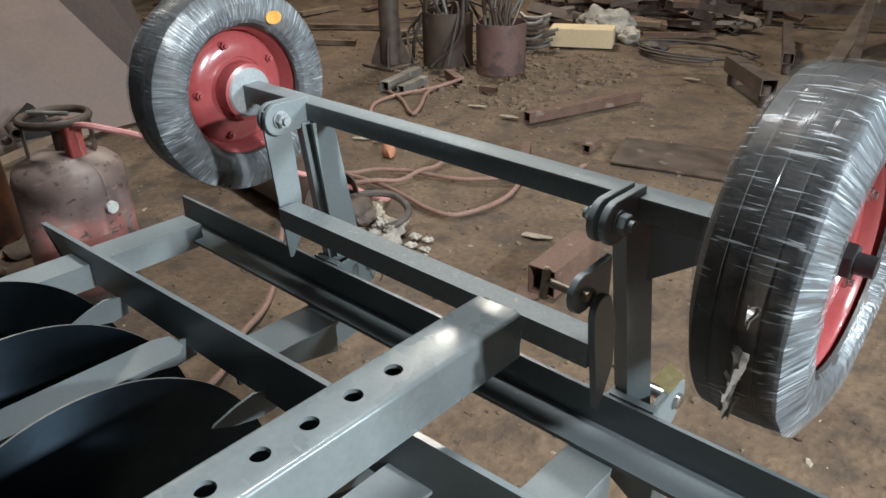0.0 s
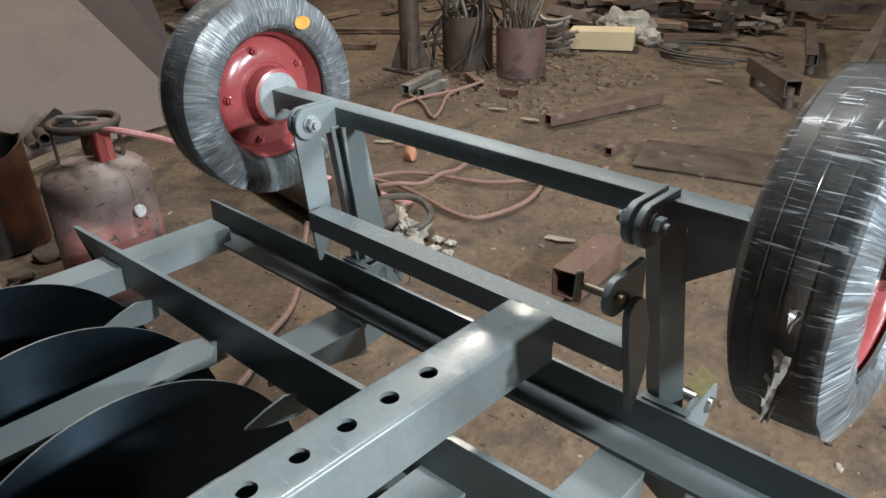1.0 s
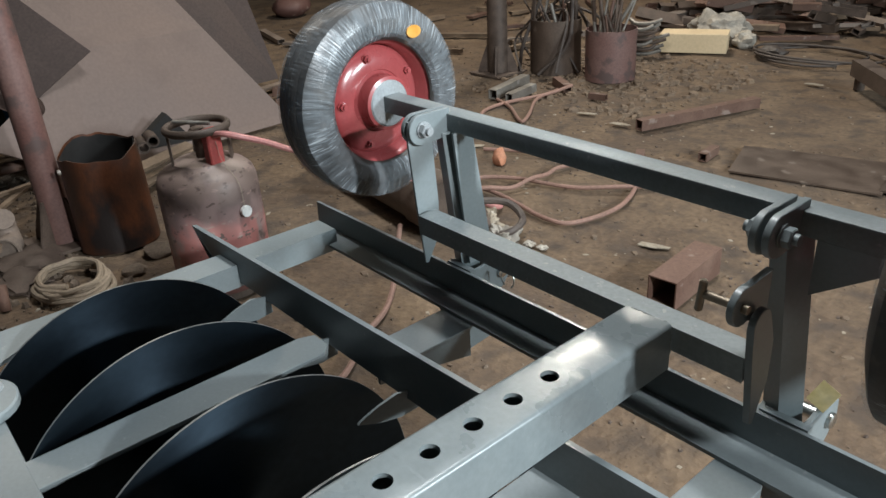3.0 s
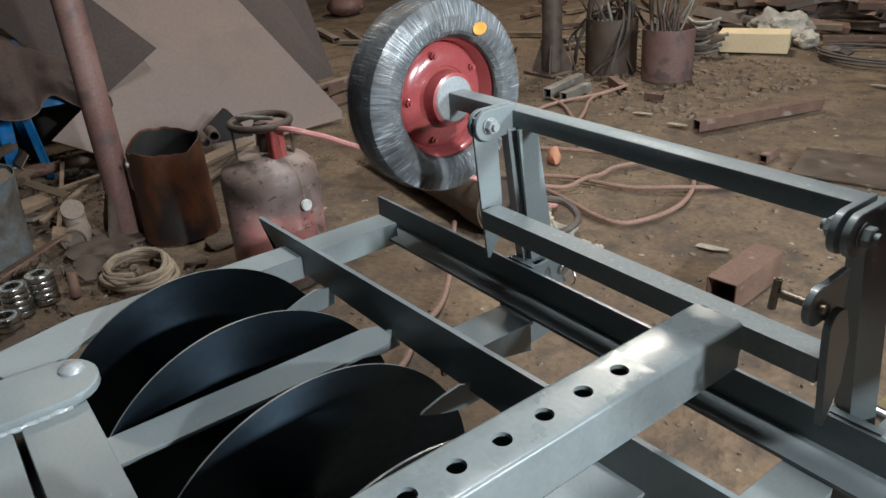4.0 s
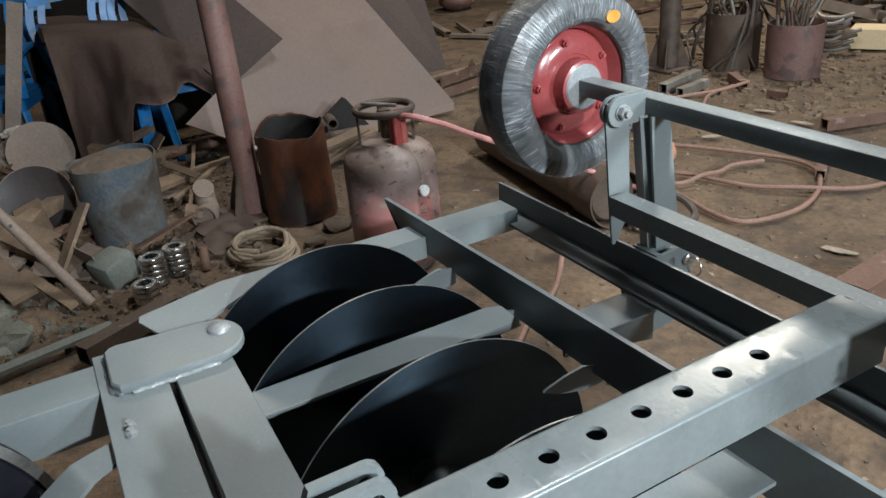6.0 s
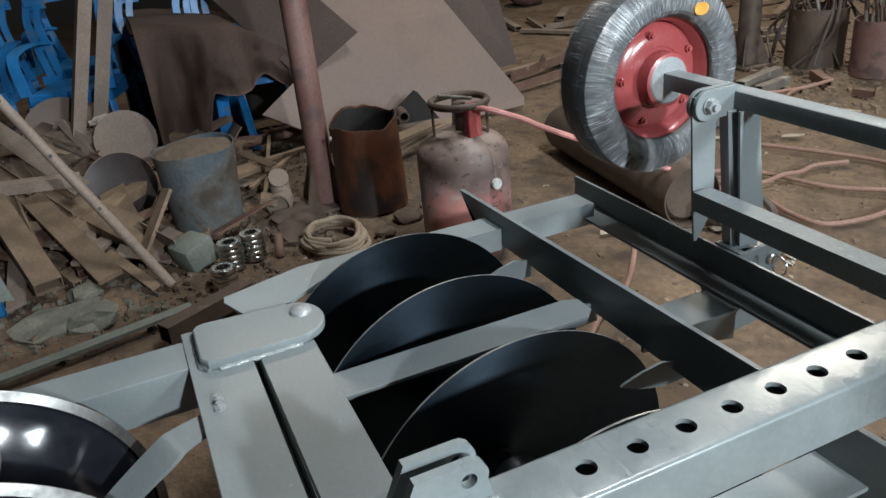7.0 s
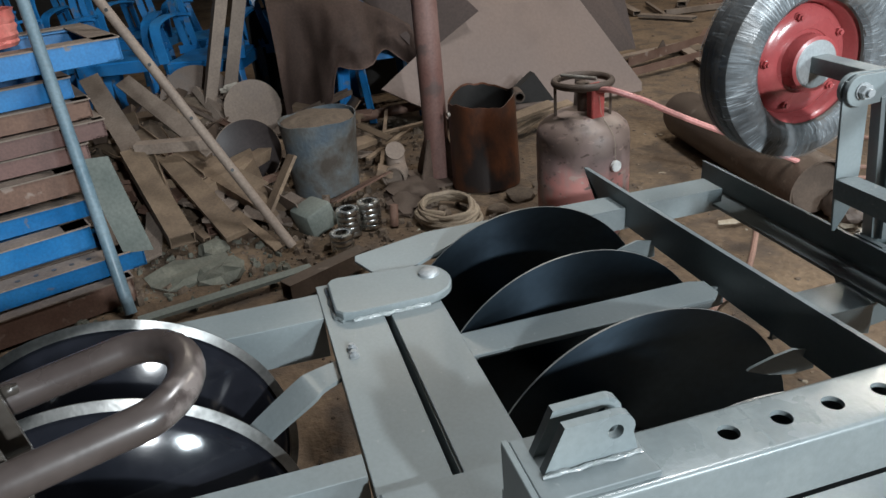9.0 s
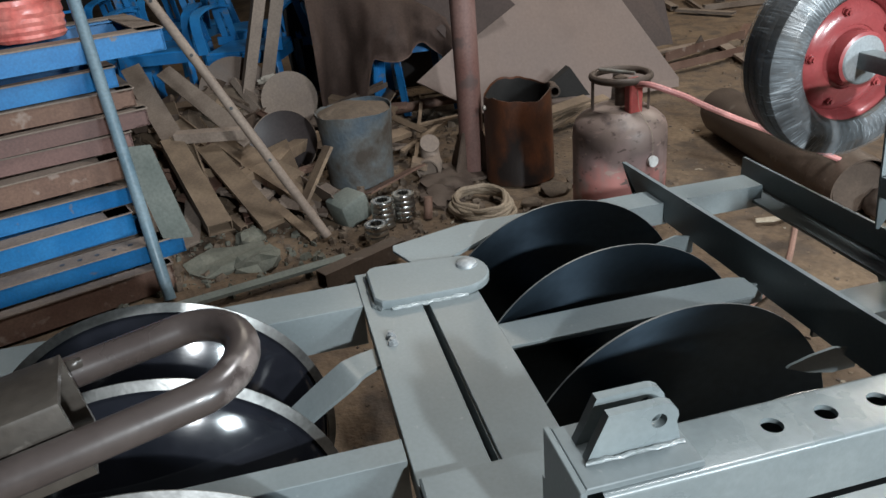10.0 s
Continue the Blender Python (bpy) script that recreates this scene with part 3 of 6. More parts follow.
    m = Matrix.Translation((-1.288, 0.122, ZF + 0.026))
    lathe(bm, [(0.0005, 0.010), (0.014, 0.009), (0.0205, 0.005), (0.022, 0.0)], m, 24)
    part("pin_head", bm, ZINC, h, "paint-smeared pin head")
    part("hinge_plate", hinge([(-0.735, -0.094), (-0.735, 0.09), (-0.60, 0.09), (-0.60, -0.094)], ZF + 0.008, ZF + 0.022), PAINT, harrow)
    part("weld", bead([(-1.200, -0.05, ZF + 0.0085), (-1.199, 0.02, ZF + 0.0085), (-1.200, 0.10, ZF + 0.0085)], 0.0048), WELD, h)
    part("weld", bead([(-1.34, -0.080, ZF + 0.009), (-1.225, -0.080, ZF + 0.009), (-1.203, -0.066, ZF + 0.009)], 0.0048), WELD, h)
    # two bolts side by side on the front channel
    for dx in (-0.011, 0.011):
        bm = B()
        hexbolt(bm, (-1.095 + dx, -0.068, ZF + 0.007), (0, 0, 1), 0.0085, 0.008)
        part("bolt", bm, ZINC, harrow)
    # front frame bars
    for x0, x1, ya in ((-1.338, -1.236, -0.80), (-0.838, -0.79, -0.85)):
        bm = B()
        prism(bm, [(x0, ya), (x1, ya), (x1, -0.1), (x0, -0.1)], "z", ZF - 0.002, ZF + 0.005, bev=0.001)
        prism(bm, [(x1 - 0.007, ya), (x1, ya), (x1, -0.1), (x1 - 0.007, -0.1)], "z", ZF - 0.08, ZF - 0.001)
        prism(bm, [(x0, ya), (x0 + 0.006, ya), (x0 + 0.006, -0.1), (x0, -0.1)], "z", ZF - 0.08, ZF - 0.001)
        part("front_bar", bm, PAINT, harrow)


def make_drawbar():
    # square tube with a row of through holes in its top
    x0, x1, y0, y1, z0, z1, t = -0.556, -0.479, 0.05, 0.838, 0.578, 0.650, 0.006
    bm = B()
    cx, r, rad = (x0 + x1) / 2, 0.006, 0.0118
    holes = [0.2535 + 0.0638 * k for k in range(7)]
    half, ys = (x1 - x0) / 2 - r, {y0, y1}
    n = 24
    cuts = [y0] + [h + d for h in holes for d in (-0.030, 0.030)] + [y1]
    for i in range(0, len(cuts) - 1, 2):
        bm.faces.new([bm.verts.new(p) for p in ((cx - half, cuts[i], z1), (cx + half, cuts[i], z1), (cx + half, cuts[i + 1], z1), (cx - half, cuts[i + 1], z1))])
    for h in holes:
        ring, deep, sq = [], [], []
        for k in range(n):
            a = 2 * math.pi * k / n
            c, q = math.cos(a), math.sin(a)
            ring.append(bm.verts.new((cx + rad * c, h + rad * q, z1)))
            deep.append(bm.verts.new((cx + rad * c, h + rad * q, z1 - t)))
            f = 1 / max(abs(c) / half, abs(q) / 0.030)
            sq.append(bm.verts.new((cx + c * f, h + q * f, z1)))
            if abs(abs(c * f) - half) < 1e-6:
                ys.add(round(h + q * f, 6))
        for y in (-0.030, 0.030):
            ys.add(round(h + y, 6))
        corner = [bm.verts.new((cx + sx * half, h + sy * 0.030, z1)) for sx, sy in ((1, 1), (-1, 1), (-1, -1), (1, -1))]
        for k in range(n):
            l = (k + 1) % n
            bm.faces.new([deep[k], deep[l], ring[l], ring[k]])
            a, b = sq[k].co, sq[l].co
            if abs(a.x - b.x) > 1e-6 and abs(a.y - b.y) > 1e-6:
                cr = min(corner, key=lambda v: (v.co - a).length + (v.co - b).length)
                bm.faces.new([ring[k], ring[l], sq[l], cr, sq[k]])
            else:
                bm.faces.new([ring[k], ring[l], sq[l], sq[k]])
    arc = [(radians(a)) for a in (90, 67, 45, 22, 0)]
    prof = [(x1 - r + r * math.cos(a), z1 - r + r * math.sin(a)) for a in arc]
    prof += [(x1, z0), (x0, z0)] + [(x0 + r - r * math.cos(a), z1 - r + r * math.sin(a)) for a in reversed(arc)]
    rows = [[bm.verts.new((px, y, pz)) for px, pz in prof] for y in sorted(ys)]
    for lo, hi in zip(rows, rows[1:]):
        for k in range(len(prof) - 1):
            bm.faces.new([lo[k], lo[k + 1], hi[k + 1], hi[k]])
    bm.faces.new(rows[-1])
    bmesh.ops.remove_doubles(bm, verts=bm.verts, dist=2e-5)
    part("drawbar", bm, GLOSSPAINT, harrow, "grey square tube with a row of pin holes")
    # base plate and clevis at its front end
    plate = part("clevis_plate", prism(B(), [(-0.579, 0.034), (-0.486, 0.034), (-0.486, 0.157), (-0.579, 0.157)], "z", 0.6505, 0.6585, bev=0.001), PAINT, harrow)
    part("end_plate", prism(B(), [(-0.582, 0.56), (-0.483, 0.56), (-0.483, 0.6585), (-0.582, 0.6585)], "y", 0.026, 0.0335, bev=0.001), PAINT, harrow)
    for xa in (-0.558, -0.530):
        bm = B()
        pts = [(0.048, 0.6585), (0.071, 0.710)] + [(0.128 + 0.018 * math.cos(a), 0.692 + 0.018 * math.sin(a)) for a in [radians(k) for k in (90, 70, 45, 20, 0, -25)]] + [(0.150, 0.6585)]
        # cheek with a pin hole
        n = 20
        hole = [(0.125 + 0.0085 * math.cos(2 * math.pi * k / n), 0.690 + 0.0085 * math.sin(2 * math.pi * k / n)) for k in range(n)]
        th = 0.011
        from_h = {}
        for side, x in ((0, xa), (1, xa + th)):
            o = [bm.verts.new((x, *p)) for p in pts]
            i = [bm.verts.new((x, *p)) for p in hole]
            es = [bm.edges.new((q[k], q[(k + 1) % len(q)])) for q in (o, i) for k in range(len(q))]
            bmesh.ops.triangle_fill(bm, use_beauty=True, edges=es)
            from_h[side] = (o, i)
        for q in (0, 1):
            a, b = from_h[0][q], from_h[1][q]
            for k in range(len(a)):
                bm.faces.new([a[k], a[(k + 1) % len(a)], b[(k + 1) % len(a)], b[k]])
        part("clevis_cheek", bm, GLOSSPAINT, plate)
    part("weld", bead([(-0.5165, 0.046, 0.660), (-0.5165, 0.152, 0.660)], 0.003), WELD, plate)
    part("weld", bead([(-0.482, 0.8385, 0.602), (-0.483, 0.8385, 0.640), (-0.490, 0.8385, 0.6465), (-0.545, 0.8385, 0.6475)], 0.0032), WELD, harrow)
    # post below the beam end, down to the centre channels
    part("drawbar_post", prism(B(), [(-0.60, 0.03), (-0.49, 0.03), (-0.49, 0.10), (-0.60, 0.10)], "z", 0.474, 0.577), PAINT, harrow)


def make_axle():
    m, n = along((-1.30, 0.972, 0.798), (-0.16, 0.953, 0.798))
    part("axle_tube", hollow(B(), m, 0.042, 0.034, n, 0.004, 0.003), DUSTPAINT, harrow, "dusty grey square axle tube")
    m, n = along((-1.052, 0.880, 0.617), (-0.380, 0.872, 0.617))
    part("tie_bar", prism(B(), [(-0.021, -0.019), (0.021, -0.019), (0.021, 0.019), (-0.021, 0.019)], "z", 0, n, m=m, bev=0.0015), DUSTPAINT, harrow)
    for x, mat, side in ((-1.052, PAINT, 0), (-0.372, PAINT, 1)):
        # pivoting leg behind the rear angle
        m, n = along((x - 0.002, 0.985, 0.455), (x - (0.020 if side else 0.012), 0.955, 0.782))
        part("leg", prism(B(), [(-0.019, -0.019), (0.019, -0.019), (0.019, 0.019), (-0.019, 0.019)], "z", 0, n, m=m, bev=0.0015), mat, harrow)
        # flat link with a pointed foot, hung from the lugs
        bm = B()
        if x > -1:
            head = [(0.860 + 0.021 * math.cos(a), 0.688 + 0.021 * math.sin(a)) for a in [radians(k) for k in range(30, 196, 15)]]
            prism(bm, [(0.897, 0.65), *head, (0.844, 0.65), (0.864, 0.53), (0.871, 0.527), (0.897, 0.585)], "x", x - 0.006, x + 0.004, bev=0.001)
        else:
            prism(bm, [(0.862, 0.815), (0.915, 0.815), (0.923, 0.64), (0.921, 0.572), (0.889, 0.519), (0.881, 0.521), (0.872, 0.62), (0.860, 0.775)], "x", x - 0.0185, x - 0.0135, bev=0.001)
        part("link_plate", bm, mat, harrow)
        # paired lugs from the axle
        for dx in (-0.029, -0.012):
            bm = B()
            arc = [(0.886 + 0.029 * math.cos(a), 0.797 + 0.029 * math.sin(a)) for a in [radians(k) for k in range(100, 281, 20)]]
            prism(bm, [(0.955, 0.825), *arc, (0.955, 0.772)], "x", x + dx - 0.001, x + dx + 0.009, bev=0.001)
            part("lug", bm, mat, harrow)
        part("bolt", hexbolt(B(), (x - 0.0025, 0.889, 0.797), (1, 0, 0), 0.0135, 0.014), ZINC if x < -1 else PAINT, harrow)
        part("nut", hexbolt(B(), (x - 0.0305, 0.889, 0.797), (-1, 0, 0), 0.0135, 0.013), ZINC if x < -1 else PAINT, harrow)
        # pivot ears on the back of the angle
        br = part("pivot_ear", prism(B(), [(0.943, 0.44), (0.943, 0.49), (1.03, 0.497), (1.062, 0.485), (1.066, 0.455), (1.04, 0.425), (0.99, 0.40), (0.943, 0.40)], "x", x + 0.034, x + 0.042, bev=0.001), PAINT, harrow)
        part("pivot_ear", prism(B(), [(0.943, 0.44), (0.943, 0.49), (1.03, 0.497), (1.062, 0.485), (1.066, 0.455), (1.04, 0.425), (0.99, 0.40), (0.943, 0.40)], "x", x - 0.03, x - 0.022, bev=0.001), PAINT, harrow)
        part("ear_strip", prism(B(), [(0.9425, 0.488), (0.956, 0.488), (0.956, 0.500), (0.9425, 0.500)], "x", x - 0.02, x + 0.05), PAINT, harrow)
        bm = B()
        lathe(bm, [(0.0005, 0.008), (0.010, 0.0078), (0.0125, 0.006), (0.013, 0.0)], Matrix.Translation((x + 0.042, 1.036, 0.462)) @ Matrix.Rotation(radians(90), 4, "Y"), 18)
        cyl(bm, Matrix.Translation((x + 0.042, 1.036, 0.462)) @ Matrix.Rotation(radians(90), 4, "Y"), 0.0105, -0.085, 0.001, 14)
        part("pivot_pin", bm, STEEL, br, "bright steel pivot pin")
    # lower clamp with a wing bolt on the dark leg
    x = -0.372
    for dx in (-0.022,):
        bm = B()
        arc = [(0.838 + 0.027 * math.cos(a), 0.716 + 0.027 * math.sin(a)) for a in [radians(k) for k in range(60, 301, 24)]]
        prism(bm, [(0.90, 0.745), *arc, (0.90, 0.66)], "x", x + dx, x + dx + 0.010, bev=0.001)
        part("lug", bm, PAINT, harrow)
    bm = cyl(B(), along((x - 0.066, 0.834, 0.716), (x, 0.834, 0.716))[0], 0.006, 0, 0.062, 14)
    cyl(bm, along((x - 0.066, 0.834, 0.736), (x - 0.068, 0.830, 0.692))[0], 0.0055, 0, 0.044, 10, bev=0.0015)
    part("tee_bolt", bm, BRASSBOLT, harrow, "worn zinc tee bolt")
    # gusset from the dark leg to the axle
    part("gusset", prism(B(), [(-0.352, 0.782), (-0.245, 0.782), (-0.255, 0.772), (-0.352, 0.705)], "y", 0.935, 0.943), PAINT, harrow)
    part("gusset", prism(B(), [(0.938, 0.782), (0.985, 0.782), (1.030, 0.50), (0.966, 0.50)], "x", -1.034, -1.028), PAINT, harrow)
    # paper tag tucked behind the dark leg's pivot ear
    part("paper_tag", box(B(), (-0.335, 1.012, 0.514), (0.030, 0.0012, 0.036), Matrix.Rotation(radians(-35), 4, "X") @ Matrix.Rotation(radians(20), 4, "Y")), YELLOWTAG, harrow, "creased pale yellow paper tag")
    # lynch pin ring
    bm = B()
    sweep(bm, [Vector((-0.965 + 0.018 * math.cos(a), 1.01, 0.470 + 0.02 * math.sin(a))) for a in [radians(k) for k in range(-60, 250, 20)]], 0.002, 6)
    part("lynch_ring", bm, STEEL, harrow)


def make_wheel(cx, cy, cz, face, tilt, label, sticker):
    """face: +1 when the dished side with the bolts looks to +x."""
    m = Matrix.Translation((cx, cy, cz)) @ Matrix.Rotation(radians(tilt), 4, "Z") @ Matrix.Rotation(radians(90 * face), 4, "Y")
    w, R, rr = 0.117, 0.203, 0.127
    # tyre: ribbed tread, chamfered shoulders, flat walls
    prof = [(rr, -0.045), (rr + 0.005, -0.051), (rr + 0.014, -0.0565), (rr + 0.026, -w / 2), (R - 0.032, -w / 2), (R - 0.028, -w / 2 + 0.002), (R - 0.006, -0.0455), (R - 0.002, -0.042),
            (R, -0.0245), (R - 0.0006, -0.0238), (R - 0.0006, -0.0212), (R, -0.0205), (R + 0.001, -0.002), (R + 0.0004, -0.0014), (R + 0.0004, 0.0014), (R + 0.001, 0.002)]
    prof = prof + [(r, -h) for r, h in reversed(prof[:12])]
    wh = part("tyre", lathe(B(), prof, m, 72), RUBBER, harrow, label)
    fprof = [(rr + 0.003, -0.049), (rr + 0.014, -0.0595), (rr + 0.028, -w / 2 - 0.003), (R - 0.032, -w / 2 - 0.003), (R + 0.000, -0.047), (R + 0.005, -0.030), (R + 0.006, 0)]
    fprof = fprof + [(r, -h) for r, h in reversed(fprof[:-1])]
    bm = lathe(B(), fprof, m, 144, uv=True)
    rough_up(bm, 0.0016, 38.0, cx)
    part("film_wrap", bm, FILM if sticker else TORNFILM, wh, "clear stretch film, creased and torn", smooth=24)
    # rim: flange, well and dished centre, one face each side
    rim = [(rr + 0.010, 0.050), (rr + 0.011, 0.046), (rr + 0.001, 0.038), (rr - 0.006, 0.030), (rr - 0.010, 0.008), (rr - 0.012, 0.005), (rr - 0.016, 0.013), (rr - 0.024, 0.020), (0.084, 0.027), (0.066, 0.027), (0.056, 0.016), (0.052, -0.005), (0.050, -0.040)]
    bm = lathe(B(), rim, m, 56)
    lathe(bm, [(rr + 0.010, -0.050), (rr + 0.011, -0.046), (rr, -0.036), (rr - 0.008, -0.026), (rr - 0.010, 0.005)], m, 56)
    lathe(bm, [(0.030, -0.038), (0.056, -0.038)], m, 40)
    part("rim", bm, RIMRED, wh, "red-painted dished steel rim")
    for k in range(5):
        a = radians(72 * k + 50)
        at = m @ Vector((0.094 * math.cos(a), 0.094 * math.sin(a), 0.022))
        bm = B()
        hexbolt(bm, at, m.to_3x3() @ Vector((0, 0, 1)), 0.0085, 0.010)
        part("wheel_bolt", bm, RIMRED if sticker else STEEL, wh)
    bm = B()
    if sticker:
        lathe(bm, [(0.066, 0.024), (0.059, 0.029), (0.057, 0.036), (0.056, 0.060), (0.049, 0.062)], m, 40)
        part("hub_barrel", bm, RIMRED, wh)
        bm = lathe(B(), [(0.0005, 0.0655), (0.020, 0.0655), (0.046, 0.0645), (0.050, 0.061), (0.050, 0.055)], m, 40)
        part("hub_cap", bm, ZINC, wh, "bare zinc-grey hub cap")
    else:
        lathe(bm, [(0.0005, 0.030), (0.022, 0.030), (0.035, 0.028), (0.038, 0.020), (0.039, -0.04)], m, 36)
        part("hub", bm, SCALE, wh, "bare steel hub flange")
        bm = B()
        cyl(bm, m, 0.0125, 0.02, 0.068, 16)
        cyl(bm, m, 0.022, 0.030, 0.047, 6, bev=0.001)
        part("axle_nut", bm, BLACKIRON, wh, "black castle nut on the stub axle")
    if not sticker:
        gg = random.Random(3)
        for k, (ang, hh, sz) in enumerate(((275, 0.012, 0.022), (284, 0.006, 0.018), (293, 0.004, 0.020), (262, 0.016, 0.012), (300, -0.004, 0.012))):
            bm = B()
            a = radians(ang)
            # a ragged curled flap standing off the tread
            c = Vector(((R + 0.008) * math.cos(a), (R + 0.008) * math.sin(a), hh))
            tan, out, ax = Vector((-math.sin(a), math.cos(a), 0)), Vector((math.cos(a), math.sin(a), 0)), Vector((0, 0, 1))
            rows = []
            for i in range(6):
                u = i / 5
                wd = sz * (1 - 0.75 * u) * gg.uniform(0.7, 1.2)
                base = c + tan * (sz * 1.6 * u) + out * (0.010 * u * u + 0.003 * math.sin(7 * u + k))
                rows.append([bm.verts.new(m @ (base + ax * (wd * v) + out * (0.004 * math.sin(5 * v + k + 3 * u)))) for v in (-0.5, -0.2, 0.15, 0.5)])
            for lo, hi in zip(rows, rows[1:]):
                for j in range(3):
                    bm.faces.new([lo[j], lo[j + 1], hi[j + 1], hi[j]])
            bmesh.ops.solidify(bm, geom=bm.faces[:], thickness=0.0008)
            part("film_flap", bm, FLAP, wh, "torn flap of clear film")
    if sticker:
        a0 = radians(150)
        bm = B()
        c = Vector((0.156 * math.cos(a0), 0.156 * math.sin(a0), w / 2 + 0.0055))
        vs = [bm.verts.new(m @ (c + Vector((0.013 * math.cos(q), 0.019 * math.sin(q), -0.5 * max(0, 0.0)))))
              for q in [2 * math.pi * k / 20 for k in range(20)]]
        bm.faces.new(vs)
        r = bmesh.ops.extrude_face_region(bm, geom=bm.faces[:])
        for v in r["geom"]:
            if isinstance(v, bmesh.types.BMVert):
                v.co += (m.to_3x3() @ Vector((0, 0, -0.004)))
        part("sticker", bm, STICKER, wh, "small oval orange sticker")
    return wh


def disc_bm(m, R, depth, thick=0.005):
    """A dished disc, hollow towards +z of m."""
    prof_o, prof_i = [], []
    n = 12
    for k in range(n + 1):
        r = 0.022 + (R - 0.022) * k / n
        q = (R * R + depth * depth) / (2 * depth)
        h = q - math.sqrt(q * q - r * r) - depth
        prof_i.append((r, h))
        prof_o.append((r if k < n else R - 0.001, h - thick * (1 if k < n else 0.6)))
    return lathe(B(), prof_i + list(reversed(prof_o)), m, 96, closed=True)


def make_gangs():
    yaw = radians(2.7)
    n = Vector((math.cos(yaw), math.sin(yaw), 0))
    c0 = Vector((-1.367, 0.353, 0.251))
    for i in range(4):
        c = c0 + 0.239 * i * n
        m = Matrix.Translation(c) @ n.to_track_quat("Z", "Y").to_matrix().to_4x4()
        d = part("disc_blade", disc_bm(m, 0.303, 0.085), DISC, harrow, "dark oiled concave steel disc")
        part("ground_edge", lathe(B(), [(0.3022, -0.0010), (0.3037, 0.0002), (0.3037, -0.0034), (0.3022, -0.0044)], m, 96, closed=True), EDGE, d, "worn bright disc edge")
        bm = B()
        hexbolt(bm, c - n * 0.081, n, 0.028, 0.03)
        part("hub_nut", bm, BLACKIRON, d)
        bm = B()
        lathe(bm, [(0.03, 0.0), (0.05, 0.0), (0.032, 0.03), (0.032, 0.15), (0.05, 0.18), (0.03, 0.18)], m @ Matrix.Translation((0, 0, -0.272)), 20)
        part("spool", bm, BLACKIRON, harrow)
        # curved scraper blade on a stem under the flat bar
        bm = B()
        low = [(0.195, 0.146, 0.004), (0.235, 0.132, 0.010), (0.272, 0.130, 0.020), (0.304, 0.142, 0.032)]
        top = [(0.199, 0.152, 0.006), (0.232, 0.172, 0.016), (0.262, 0.188, 0.028), (0.298, 0.186, 0.040)]
        q = [[bm.verts.new(c + Vector((dx + w, dy, dz))) for dy, dz, dx in line] for line in (low, top) for w in (0.0, 0.005)]
        for k in range(3):
            for u, v in ((0, 1), (1, 3), (3, 2), (2, 0)):
                bm.faces.new([q[u][k], q[u][k + 1], q[v][k + 1], q[v][k]])
        for k in (0, 3):
            bm.faces.new([q[0][k], q[1][k], q[3][k], q[2][k]])
        part("scraper", bm, PAINT, harrow)
    bm = B()
    cyl(bm, along(c0 - n * 0.15, c0 + n * 0.9)[0], 0.018, 0, 1.05, 14)
    part("gang_shaft", bm, BLACKIRON, harrow)
    yaw = radians(2.3)
    n = Vector((math.cos(yaw), math.sin(yaw), 0))
    c0 = Vector((-1.165, -0.492, 0.293))
    for i in range(3):
        c = c0 + 0.231 * i * n
        m = Matrix.Translation(c) @ (-n).to_track_quat("Z", "Y").to_matrix().to_4x4()
        d = part("disc_blade", disc_bm(m, 0.290, 0.092), DISCGLOSS, harrow, "black gloss disc, convex side out")
        # ground bevel
        bm = B()
        lathe(bm, [(0.289, -0.0078), (0.3035, -0.0010), (0.3035, 0.0005), (0.288, -0.0045)], m, 96, closed=True)
        part("ground_edge", bm, BRIGHTEDGE, d, "bright ground steel edge")
        bm = B()
        hexbolt(bm, c + n * 0.098, n, 0.028, 0.03)
        part("hub_nut", bm, BLACKIRON, d)
    bm = B()
    cyl(bm, along(c0 - n * 0.2, c0 + n * 0.75)[0], 0.018, 0, 0.95, 14)
    part("gang_shaft", bm, BLACKIRON, harrow)
    # flat scraper arm, bent down from the front channel to the gang
    bm = B()
    left = smooth_path([(-1.107, -0.088, 0.459), (-1.088, -0.148, 0.459), (-1.075, -0.176, 0.454), (-1.063, -0.259, 0.400), (-1.055, -0.320, 0.352)], 5)
    right = smooth_path([(-1.053, -0.088, 0.459), (-1.028, -0.130, 0.459), (-1.009, -0.154, 0.453), (-1.018, -0.226, 0.398), (-1.010, -0.285, 0.350)], 5)
    down = Vector((0, 0.002, -0.006))
    rows = [[bm.verts.new(p) for p in (a, b, b + down, a + down)] for a, b in zip(left, right)]
    for lo, hi in zip(rows, rows[1:]):
        for k in range(4):
            bm.faces.new([lo[k], lo[(k + 1) % 4], hi[(k + 1) % 4], hi[k]])
    bm.faces.new(rows[0])
    bm.faces.new(rows[-1])
    part("scraper_arm", bm, PAINT, harrow)


